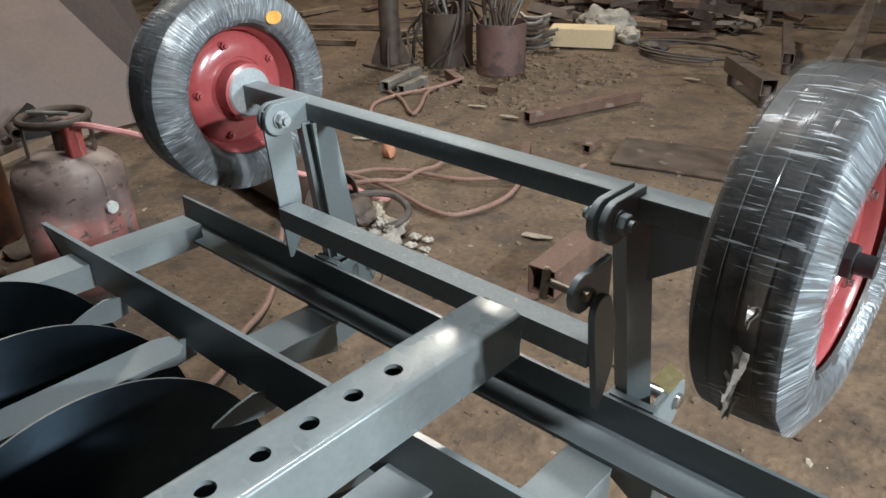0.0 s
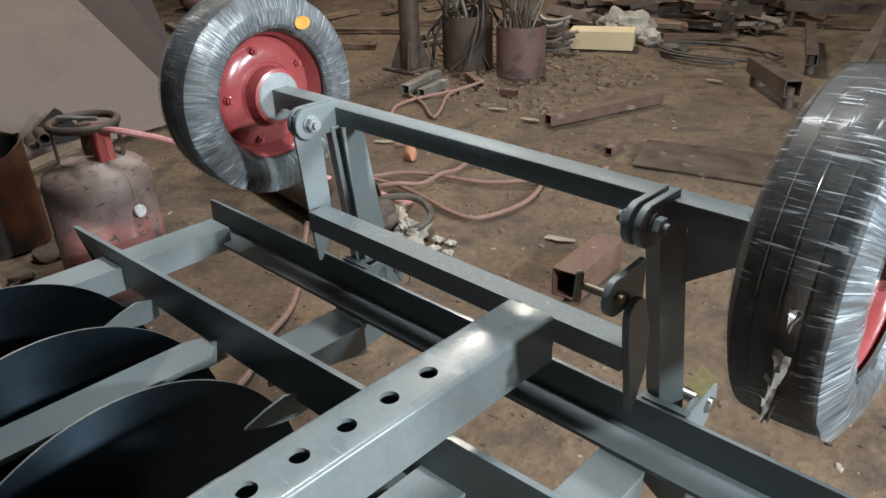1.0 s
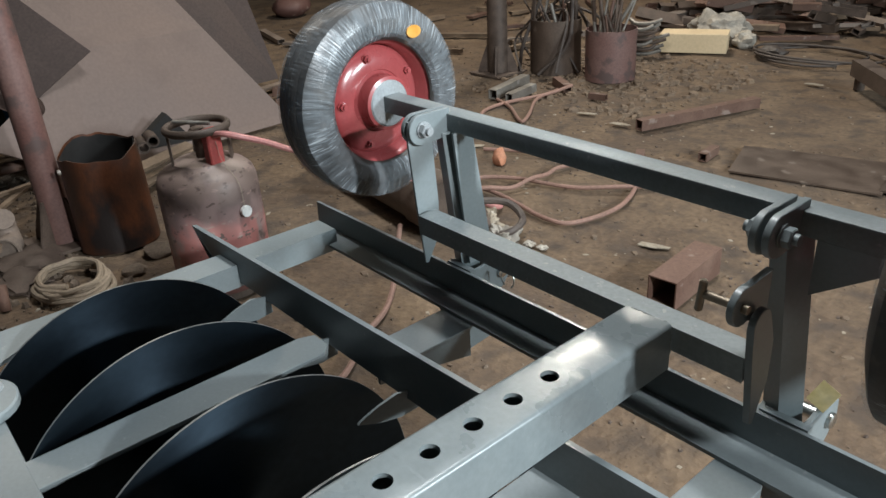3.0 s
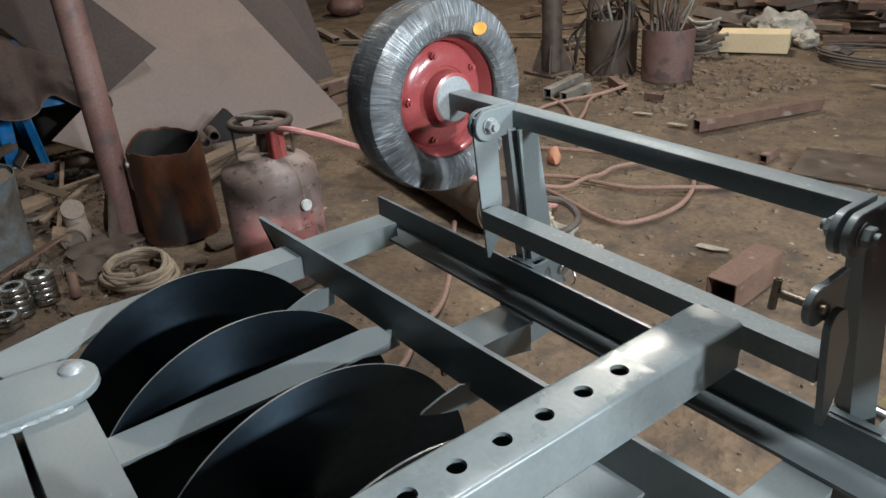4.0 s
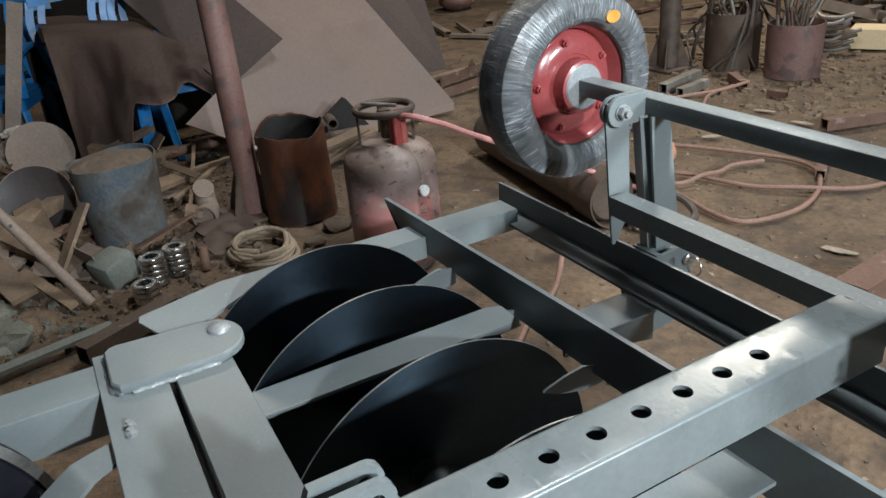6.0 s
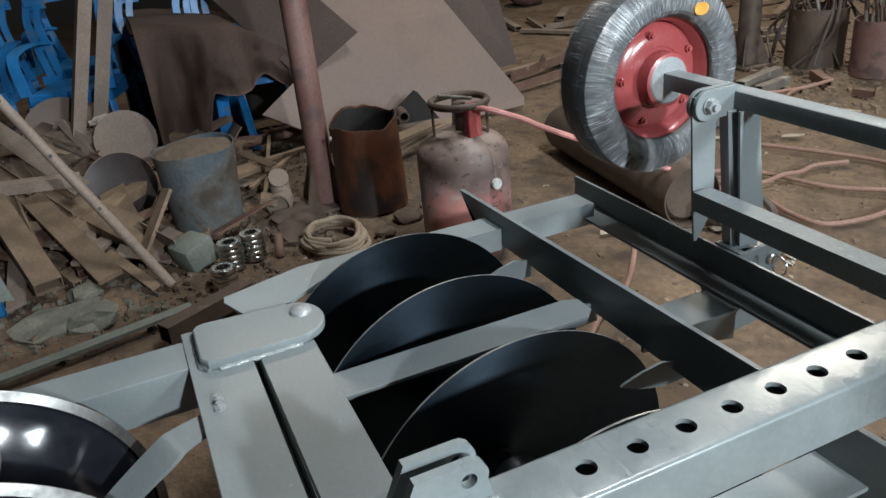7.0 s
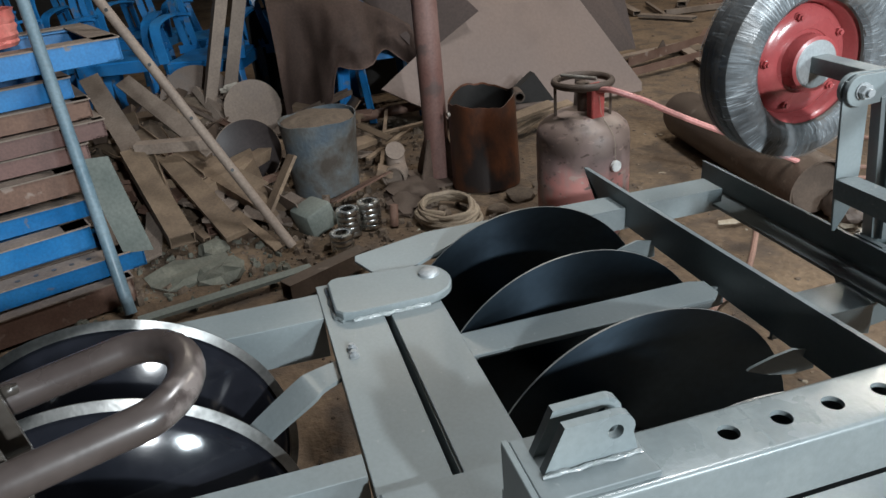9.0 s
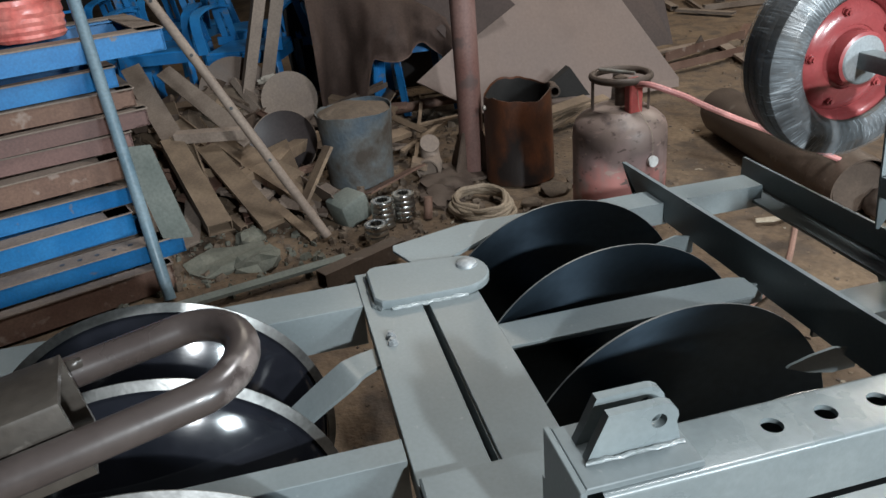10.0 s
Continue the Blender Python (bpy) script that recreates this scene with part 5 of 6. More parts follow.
# ---- offcuts ----
def offcut(a, b, w, t, mat, label, roll=0.0, kind="flat", name="steel_offcut", group="loose offcuts"):
    m, n = along(a, b)
    m = m @ Matrix.Rotation(radians(roll), 4, "Z")
    bm = B()
    if kind == "flat":
        prism(bm, [(-w / 2, -t / 2), (w / 2, -t / 2), (w / 2, t / 2), (-w / 2, t / 2)], "z", 0, n, m=m, bev=0.0012)
    elif kind == "angle":
        prism(bm, [(0, 0), (w, 0), (w, 0.005), (0.005, 0.005), (0.005, w), (0, w)], "z", 0, n, m=m)
    elif kind == "channel":
        prism(bm, [(0, 0), (w, 0), (w, t), (w - 0.005, t), (w - 0.005, 0.005), (0.005, 0.005), (0.005, t), (0, t)], "z", 0, n, m=m)
    elif kind == "tube":
        hollow(bm, m, w, t, n, 0.004)
    else:
        cyl(bm, m, w / 2, 0, n, 14)
    return solo(name, bm, mat, label, "offcut", group)


# perforated bar and pipe that lean on the stack
def perforated(a, b):
    a, b = Vector(a), Vector(b)
    m, n = along(a, b)
    th = thing("perforated_bar", tuple(a), "long dusty steel tube with drilled holes, leaning on the stack", "bar")
    part("tube", cyl(B(), m, 0.0185, 0, n, 18), DUSTTOP, th)
    e = (Vector((0, -0.3, 1.18)) - a).normalized()
    z = m.to_3x3() @ Vector((0, 0, 1))
    e = (e - z * e.dot(z)).normalized()
    for k in range(4):
        p = a + z * (0.36 + 0.235 * k) + e * 0.0145
        part("hole", cyl(B(), along(p, p + e)[0], 0.0065, 0.0, 0.0046, 12), BLACKIRON, th)
    return th


perforated((-2.62, -0.105, 0.012), (-3.10, -0.735, 1.18))
leaning_bar("blue_pipe", (-2.356, -0.672, 0.0), (-2.866, -0.821, 1.25), 0.040, 0, PALEBLUE, "pale blue-grey steel pipe leaning on the stack", None)
# upright angle iron and a strip behind it, with a rag tied on
def plank(a, b, face, w, t, name, mat, label, category, leg=0.0):
    """A bar from a to b with its broad side towards face; leg: a second flange at one edge."""
    a, b = Vector(a), Vector(b)
    d = (b - a).normalized()
    f = Vector(face)
    f = (f - d * f.dot(d)).normalized()
    m = Matrix((d.cross(f), f, d)).transposed().to_4x4()
    m.translation = a
    n = (b - a).length
    bm = prism(B(), [(-w / 2, -t), (w / 2, -t), (w / 2, 0), (-w / 2, 0)], "z", 0, n, m=m, bev=0.001)
    if leg:
        prism(bm, [(-w / 2 - 0.0005, 0.0005), (-w / 2 - 0.0005, leg), (-w / 2 + t, leg), (-w / 2 + t, 0.0005)], "z", 0.001, n - 0.001, m=m)
    return solo(name, bm, mat, label, category)


plank((-4.22, -0.445, 0.0), (-4.14, -0.03, 1.30), (1, 0.25, 0), 0.075, 0.006, "steel_angle", DUSTTOP, "dusty upright steel angle leaning among the scrap", "angle iron", 0.055)
plank((-4.30, -0.335, 0.0), (-4.27, -0.055, 0.90), (1, 0.1, 0), 0.070, 0.008, "steel_strip", DUSTTOP, "dusty upright steel strip leaning behind the angle", "steel strip")


def round_plate(name, at, normal, r, t, mat, label, dish=0.0):
    m = Matrix.Translation(at) @ Vector(normal).to_track_quat("Z", "Y").to_matrix().to_4x4()
    bm = lathe(B(), [(0.0005, -dish), (r * 0.4, -dish * 0.84), (r * 0.8, -dish * 0.36), (r, 0), (r, t), (r * 0.8, t - dish * 0.36), (r * 0.4, t - dish * 0.84), (0.0005, t - dish)], m, 40)
    return solo(name, bm, mat, label, "disc")


round_plate("round_blank", (-4.02, -0.145, 0.225), (1, 0.05, 0.25), 0.150, 0.006, DUSTTOP, "pale round steel blank leaning in the scrap")
def old_disc(at, normal, r):
    m = Matrix.Translation(at) @ Vector(normal).to_track_quat("Z", "Y").to_matrix().to_4x4()
    th = thing("worn_disc", at, "dark worn harrow disc with a pale edge, leaning in the scrap", "disc")
    part("blade", disc_bm(m, r, 0.035), WORNDISC, th)
    part("edge", lathe(B(), [(r - 0.002, 0.0008), (r + 0.0015, 0.001), (r + 0.0015, -0.004), (r - 0.002, -0.0048)], m, 48, closed=True), DUSTTOP, th, "pale worn edge")
    return th


old_disc((-3.50, -0.215, 0.140), (0.9, -0.25, 0.5), 0.165)
round_plate("worn_disc", (-4.30, -0.43, 0.24), (1, 0.1, 0.3), 0.20, 0.005, DUSTIRON, "dusty dark harrow disc leaning in the scrap", 0.03)

W = SCRAPWOOD


def heap_height(x, y):
    u = ((x + 4.35) / 0.62) ** 2 + ((y + 0.52) / 0.58) ** 2
    return 0.36 * math.exp(-u * 1.3) + 0.05 * noise.noise(Vector((x * 5, y * 5, 2))) + 0.025 * noise.noise(Vector((x * 14, y * 14, 5)))


def scrap_heap():
    bm = B()
    n = 44
    grid = [[bm.verts.new((-5.2 + 1.75 * i / n, -1.3 + 1.6 * j / n, heap_height(-5.2 + 1.75 * i / n, -1.3 + 1.6 * j / n) - 0.06)) for j in range(n + 1)] for i in range(n + 1)]
    for i in range(n):
        for j in range(n):
            bm.faces.new([grid[i][j], grid[i + 1][j], grid[i + 1][j + 1], grid[i][j + 1]])
    return solo("scrap_heap", bm, RUBBLE, "heap of dusty dirt and crumbled scrap", "scrap heap", kind="stuff", smooth=0)


scrap_heap()
hg = random.Random(77)
for k in range(64):
    x, y = hg.gauss(-4.3, 0.30), hg.gauss(-0.50, 0.30)
    a, n = hg.uniform(0, math.pi), hg.uniform(0.12, 0.5)
    d = Vector((math.cos(a), math.sin(a), 0)) * n / 2
    p, q = Vector((x, y, 0)) - d, Vector((x, y, 0)) + d
    p.z, q.z = max(0.01, heap_height(p.x, p.y) - 0.045), max(0.01, heap_height(q.x, q.y) - 0.045)
    mt = hg.choice((W, W, DUSTTOP, DUSTIRON, TANKIRON))
    offcut(p, q, hg.uniform(0.04, 0.11), hg.uniform(0.008, 0.04), mt, {W: "dusty brown offcut on the scrap heap", DUSTTOP: "dusty pale strip on the scrap heap", DUSTIRON: "dark iron offcut on the scrap heap", TANKIRON: "dark brown offcut on the scrap heap"}[mt], hg.gauss(0, 30), hg.choice(("flat", "flat", "angle", "channel", "tube")), group="offcuts on the heap")

# the larger pieces of the pile
offcut((-3.40, -0.70, 0.25), (-2.73, -0.50, 0.075), 0.095, 0.05, W, "dusty brown channel offcut with ragged end in the scrap pile", 0, "tube")
offcut((-3.43, -0.56, 0.20), (-2.725, -0.300, 0.055), 0.092, 0.022, W, "long dusty flat bar lying down the scrap pile", 8)
offcut((-3.396, -0.675, 0.275), (-3.303, -0.35, 0.275), 0.055, 0.045, DUSTTOP, "pale dusty square bar across the scrap pile", 5)
offcut((-4.08, -0.756, 0.45), (-3.42, -0.36, 0.20), 0.085, 0.010, DUSTTOP, "long dusty steel strip leaning down the pile", 25)
offcut((-3.00, -0.030, 0.25), (-2.90, -0.195, 0.02), 0.075, 0.014, W, "dusty flat bar propped on the cement drum", 15)
offcut((-3.62, -0.55, 0.19), (-3.1, -0.20, 0.09), 0.13, 0.012, W, "broad dusty plate offcut in the scrap pile", 10)
offcut((-2.95, -0.30, 0.06), (-2.62, -0.16, 0.02), 0.035, 0.02, W, "thin dusty offcut at the foot of the pile", 20)
offcut((-3.02, -0.42, 0.03), (-2.88, -0.40, 0.03), 0.035, 0.035, RUST, "short rusty tube offcut in the pile", 0, "tube")
offcut((-2.93, -0.47, 0.03), (-2.80, -0.42, 0.025), 0.03, 0.03, W, "short dusty tube offcut in the pile", 0, "tube")
corners_sheet("steel_plate", [(-2.668, -0.755, 0.46), (-2.654, -0.656, 0.46), (-2.498, -0.570, 0.155), (-2.512, -0.669, 0.155)], 0.006, GREENGREY, "dusty grey-green strip plate leaning on the stack end", "steel plate")
offcut((-2.36, 0.13, 0.045), (-2.20, -0.16, 0.045), 0.06, 0.06, TANKIRON, "rusty square tube offcut beside the harrow", 0, "tube", "square_tube")
offcut((-3.95, 0.10, 0.09), (-4.05, 0.95, 0.10), 0.055, 0, RUST, "rusty round pipe lying behind the drums", 0, "round", "steel_pipe")
offcut((-2.235, -0.63, 0.03), (-2.375, -0.06, 0.03), 0.045, 0.012, GREENGREY, "dusty strip lying on rubble", 0)
for a, b, w in (((-3.35, 0.33, 0.06), (-3.62, 0.62, 0.10), 0.02), ((-3.55, 0.28, 0.10), (-3.60, 0.80, 0.13), 0.018), ((-3.2, 0.36, 0.03), (-3.9, 0.55, 0.14), 0.018), ((-3.3, 0.95, 0.03), (-3.55, 1.35, 0.08), 0.03), ((-3.4, 0.9, 0.08), (-3.6, 1.5, 0.10), 0.05), ((-3.35, 1.0, 0.13), (-3.5, 1.35, 0.14), 0.06)):
    offcut(a, b, w, 0.014, W, "thin dusty batten behind the drums", 15, name="batten")
for a, b, w, t, roll, mt in (((-3.9, -0.80, 0.20), (-3.25, -0.50, 0.10), 0.09, 0.03, 60, W), ((-3.55, -0.72, 0.22), (-2.95, -0.60, 0.06), 0.08, 0.03, 75, W), ((-3.5, -0.25, 0.14), (-2.98, -0.20, 0.05), 0.10, 0.015, 85, W),
                             ((-3.25, -0.35, 0.12), (-2.90, -0.12, 0.03), 0.07, 0.04, 30, SCRAPWOOD), ((-4.3, -0.95, 0.45), (-3.5, -0.68, 0.16), 0.09, 0.012, 70, DUSTTOP), ((-3.6, -0.05, 0.13), (-3.15, -0.45, 0.10), 0.06, 0.05, 0, W),
                             ((-4.4, -0.2, 0.20), (-3.7, 0.35, 0.16), 0.06, 0.05, 0, W), ((-3.1, -0.62, 0.10), (-2.72, -0.62, 0.03), 0.06, 0.012, 90, DUSTTOP)):
    offcut(a, b, w * 1.15, t, mt, "dusty brown plank-like offcut high in the scrap pile", roll * 0.2, "channel" if t == 0.03 else "flat")
rng = random.Random(5)
for k in range(90):
    x, y = rng.uniform(-4.6, -2.75), rng.uniform(-0.95, 0.45)
    if (x + 3.235) ** 2 + (y - 0.115) ** 2 < 0.06 or x > -2.9 and y > 0.1:
        continue
    hgt = 0.02 + 0.16 * max(0, min(1, (-2.9 - x) / 0.8)) * rng.random()
    a = rng.uniform(0, math.pi)
    n = rng.uniform(0.08, 0.42)
    tip = rng.uniform(-0.10, 0.10)
    d = Vector((math.cos(a), math.sin(a), tip))
    c = Vector((x, y, hgt + abs(tip) * n * 0.5 + 0.01))
    mat = rng.choice((W, W, DUSTTOP, RUST, DUSTIRON, DUSTTOP))
    lab = {W: "dusty brown offcut in the scrap pile", DUSTTOP: "dusty pale steel strip in the scrap pile", RUST: "rusty steel offcut in the scrap pile", DUSTIRON: "dark iron offcut in the scrap pile"}[mat]
    offcut(c - d * n / 2, c + d * n / 2, rng.uniform(0.03, 0.095), rng.uniform(0.006, 0.03), mat, lab, rng.gauss(0, 22), rng.choice(("flat", "flat", "angle", "channel")))


# ---- bearings, elbow, wrap, rubble ----
def bearing_stack(at, n):
    for k in range(n):
        z = at[2] + 0.022 * k
        m = Matrix.Translation((at[0], at[1], z))
        th = thing("ball_bearing", (at[0], at[1], z), "bright steel ball bearing in a stack on the floor", "bearing", "stacked bearings")
        part("outer_ring", lathe(B(), [(0.036, 0.001), (0.0445, 0.001), (0.0455, 0.003), (0.0455, 0.018), (0.0445, 0.020), (0.036, 0.020), (0.0355, 0.010)], m, 32, closed=True), STEEL, th)
        part("inner_ring", lathe(B(), [(0.0225, 0.001), (0.029, 0.001), (0.0295, 0.010), (0.029, 0.020), (0.0225, 0.020)], m, 28, closed=True), STEEL, th)
        part("shield", lathe(B(), [(0.0292, 0.018), (0.0358, 0.018), (0.0358, 0.0165), (0.0292, 0.0165)], m, 28, closed=True), ZINC, th)


bearing_stack((-2.52, 0.075, 0.012), 3)
bearing_stack((-2.66, 0.125, 0.0), 5)
bearing_stack((-2.70, 0.215, 0.0), 5)


def elbow():
    bm = B()
    pts = [Vector((-3.13 + 0.02, 0.40, 0.035))] + [Vector((-3.16, 0.42, 0.035)) + Vector((0.0 - 0.06 * math.sin(a), 0.02, 0.07 - 0.07 * math.cos(a))) for a in [radians(k) for k in range(0, 100, 12)]]
    pts += [Vector((-3.20, 0.44, 0.13))]
    sweep(bm, pts, 0.045, 16)
    lathe(bm, [(0.047, 0.0), (0.054, 0.0), (0.054, 0.03), (0.047, 0.03)], along(pts[0] + Vector((0.02, 0, 0)), pts[1])[0], 20, closed=True)
    return solo("pipe_elbow", bm, DUSTTOP, "dusty pale rusty pipe elbow lying among rags", "pipe fitting")


elbow()
offcut((-2.655, 0.30, 0.0), (-2.67, 0.31, 0.085), 0.035, 0, RUST, "short rusty pipe nipple standing by the bearings", 0, "round", "pipe_nipple", "")


def coil(at, r, n, mat, label, rad=0.008, seed=1, name="hose_coil"):
    g = random.Random(seed)
    pts = []
    for k in range(n * 14):
        a = 2 * math.pi * k / 14
        q = r * (1 - 0.22 * g.random() * 0.5 - 0.25 * k / (n * 14))
        pts.append((at[0] + q * math.cos(a), at[1] + q * math.sin(a) * 0.8, at[2] + rad + 0.05 * k / (n * 14) + 0.006 * g.random()))
    return solo(name, sweep(B(), smooth_path(pts, 3), rad, 7), mat, label, "hose")


coil((-2.64, 0.52, 0.0), 0.17, 5, TANSTRAP, "coiled dusty strapping lying on the floor", 0.010, 4, "strap_coil")


def lump(name, at, s, mat, label, category, seed, sub=3, rough=0.35, rot=0, flat=False):
    bm = B()
    bmesh.ops.create_icosphere(bm, subdivisions=sub, radius=1.0)
    for v in bm.verts:
        v.co *= 1 + rough * noise.noise(v.co * 1.3 + Vector((seed, 0, 0))) + rough * 0.5 * noise.noise(v.co * 3.4 + Vector((0, seed, 0)))
    m = Matrix.Translation(at) @ Matrix.Rotation(radians(rot), 4, "Z") @ Matrix.Diagonal((*s, 1))
    bmesh.ops.transform(bm, matrix=m, verts=bm.verts)
    return solo(name, bm, mat, label, category, smooth=0 if flat else 38)


lump("plaster_sheet", (-2.60, -0.50, 0.0), (0.10, 0.13, 0.045), PLASTER, "crumpled pale greenish plaster sheet on the floor", "rubble", 2.0, 2, 0.8, flat=True)
lump("plaster_sheet", (-2.52, -0.36, 0.01), (0.06, 0.09, 0.04), PLASTER, "crumpled pale plaster sheet on the floor", "rubble", 5.0, 2, 0.8, flat=True)
lump("rubble_lump", (-2.72, -0.40, 0.01), (0.07, 0.055, 0.045), PLASTER, "broken plaster lump on the floor", "rubble", 9.0, 2, 0.7, flat=True)
solo("stone_block", rough_up(box(B(), (-2.76, 0.00, 0.058), (0.135, 0.125, 0.115), Matrix.Rotation(radians(28), 4, "Z") @ Matrix.Rotation(radians(14), 4, "X"), 0.018, 2), 0.008, 9), GREENGREY, "grey-green broken stone block by the bearings", "stone block")
lump("rag_wad", (-4.16, -0.225, 0.315), (0.02, 0.055, 0.022), WHITERAG, "torn white rag tied round the angle", "rag", 8.5, 3, 0.8)
lump("dark_rag", (-2.95, 0.46, 0.01), (0.16, 0.12, 0.03), DUSTIRON, "dark oily rag on the floor", "rag", 7.0, 3, 0.6)
lump("dark_rag", (-2.86, 0.40, 0.01), (0.12, 0.08, 0.025), DUSTIRON, "dark oily rag on the floor", "rag", 8.0, 3, 0.6)
lump("brick_piece", (-2.42, 2.41, 0.03), (0.035, 0.03, 0.05), BRICK, "broken orange brick piece", "brick", 3.0, 2, 0.3)
for x, y, s in ((-2.70, 0.86, 0.05), (-2.75, 0.98, 0.04), (-2.6, 0.72, 0.035)):
    lump("rubble_lump", (x, y, 0.01), (s, s * 1.3, s * 0.6), RUBBLE, "brown dirt clod beside the drum", "rubble", x * 3, 2, 0.5)


# ---- lying tank and hoses ----
def lying_tank():
    th = thing("lying_cylinder", (-2.5, 1.78, 0.0), "dark brown dusty gas bottle lying on its side", "gas bottle")
    m, n = along((-3.12, 1.86, 0.112), (-2.02, 1.72, 0.112))
    bm = lathe(B(), [(0.0005, 0.0), (0.06, 0.004), (0.098, 0.03), (0.11, 0.075), (0.11, n - 0.06), (0.104, n - 0.015), (0.09, n), (0.0005, n)], m, 40)
    part("shell", bm, TANKIRON, th)
    part("collar", lathe(B(), [(0.112, n - 0.13), (0.118, n - 0.13), (0.118, n + 0.03), (0.112, n + 0.03)], m, 40, closed=True), TANKIRON, th)
    return th


lying_tank()


def hose(pts, r, mat, label, name="hose"):
    return solo(name, sweep(B(), smooth_path(pts, 8), r, 8), mat, label, "hose")


hose([(-2.19, 0.935, 0.548), (-2.12, 0.955, 0.563), (-2.10, 1.014, 0.540), (-2.10, 1.08, 0.509), (-2.10, 1.15, 0.470), (-2.10, 1.28, 0.404), (-2.10, 1.42, 0.336), (-2.08, 1.62, 0.235), (-2.02, 1.82, 0.13), (-2.00, 1.94, 0.05), (-2.02, 2.02, 0.014), (-2.08, 2.07, 0.012)], 0.0100, HOSE, "pink gas hose from the cylinder valve")
hose([(-2.75, 1.90, 0.012), (-2.50, 2.02, 0.012), (-2.366, 2.124, 0.012), (-2.308, 2.225, 0.012), (-2.188, 2.303, 0.012), (-2.076, 2.331, 0.012), (-1.925, 2.384, 0.012), (-1.778, 2.50, 0.020), (-1.681, 2.62, 0.012), (-1.629, 2.729, 0.012), (-1.62, 2.86, 0.012)], 0.0095, HOSEDUST, "dusty pink hose lying on the floor")
hose([(-2.75, 1.98, 0.012), (-2.52, 2.06, 0.012), (-2.34, 2.101, 0.012), (-2.154, 2.114, 0.012), (-1.974, 2.085, 0.012), (-1.853, 2.058, 0.012), (-1.725, 2.065, 0.012), (-1.676, 2.16, 0.012), (-1.662, 2.303, 0.012), (-1.691, 2.434, 0.012), (-1.762, 2.578, 0.012), (-1.88, 2.72, 0.012), (-2.02, 2.76, 0.012), (-2.20, 2.70, 0.012), (-2.45, 2.58, 0.012), (-2.61, 2.487, 0.012)], 0.0095, HOSEDUST, "dusty pink hose looped on the floor")
hose([(-2.28, 2.02, 0.012), (-2.18, 2.10, 0.030), (-2.135, 2.20, 0.012), (-2.115, 2.30, 0.030), (-2.13, 2.42, 0.012), (-2.148, 2.523, 0.012), (-2.10, 2.66, 0.012)], 0.0095, HOSEDUST, "dusty pink hose lying on the floor")
hose([(-2.15, 1.60, 0.03), (-1.75, 1.25, 0.012), (-1.62, 1.05, 0.012), (-1.50, 0.90, 0.012), (-1.45, 0.72, 0.012)], 0.0095, HOSEDUST, "dusty pink hose running under the harrow")
hose([(-2.05, 1.72, 0.06), (-1.98, 1.84, 0.10), (-1.88, 1.92, 0.10), (-1.78, 1.90, 0.07), (-1.76, 1.82, 0.05), (-1.82, 1.78, 0.03)], 0.014, BLACKHOSE, "thick dark cable bent over the grinder")
hose([(-3.24, 3.20, 0.012), (-3.05, 3.12, 0.012), (-2.80, 2.95, 0.012), (-2.86, 3.08, 0.012), (-3.05, 3.35, 0.012), (-3.1, 3.6, 0.012)], 0.010, HOSEDUST, "dusty hose loop on the floor")
hose([(-2.98, 2.80, 0.012), (-3.12, 2.98, 0.012), (-3.14, 3.20, 0.012), (-3.06, 3.45, 0.02), (-3.0, 3.62, 0.05)], 0.010, HOSEDUST, "dusty hose loop on the floor")


# small grinder-like clutter beside the tank
lump("plaster_lump", (-1.93, 1.84, 0.02), (0.085, 0.075, 0.05), PALECHIP, "crumbling pale lump of plaster on the floor", "rubble", 6.5, 4, 0.8)
lump("rag_wad", (-1.80, 1.80, 0.02), (0.060, 0.045, 0.040), WHITERAG, "dirty torn white rag wad", "rag", 1.5, 4, 0.9)
for x, y, r in ((-1.70, 1.85, 0.022), (-1.644, 1.86, 0.018), (-1.66, 1.79, 0.020), (-1.60, 1.80, 0.016), (-1.57, 1.76, 0.012)):
    lump("rag_scrap", (x, y, 0.006), (r, r * 0.8, r * 0.5), WHITERAG, "torn white rag scrap on the floor", "rag", x * 9, 3, 0.9)
lump("rag_wad", (-1.72, 1.72, 0.02), (0.04, 0.05, 0.025), WHITERAG, "dirty torn white rag scrap", "rag", 3.5, 3, 0.8)
lump("grinder_body", (-1.95, 1.80, 0.055), (0.085, 0.07, 0.055), DUSTIRON, "dusty dark hand tool body under rags", "hand tool", 6.5, 3, 0.3)

# tubes and plates on the floor
offcut((-1.105, 1.80, 0.056), (-1.135, 2.10, 0.056), 0.094, 0.094, RUST, "short rusty square tube standing on the dirt", 0, "tube", "square_tube", "")
offcut((-2.22, 3.23, 0.032), (-1.98, 3.98, 0.032), 0.055, 0.055, RUST, "long rusty square tube on the dirt", 0, "tube", "square_tube", "")
offcut((-3.28, 3.20, 0.035), (-3.40, 3.62, 0.035), 0.06, 0.06, SCALE, "grey square tube offcut by the drums", 0, "tube", "square_tube", "tube offcuts by the drums")
offcut((-3.16, 3.22, 0.03), (-3.22, 3.50, 0.03), 0.05, 0.05, SCALE, "grey square tube offcut by the drums", 0, "tube", "square_tube", "tube offcuts by the drums")
offcut((-3.02, 3.60, 0.03), (-3.22, 3.72, 0.03), 0.05, 0.05, RUST, "rusty square tube offcut by the drums", 0, "tube", "square_tube", "tube offcuts by the drums")
offcut((-2.72, 3.60, 0.02), (-2.83, 3.58, 0.02), 0.035, 0.035, RUST, "short rusty square tube offcut", 0, "tube", "square_tube", "tube offcuts by the drums")
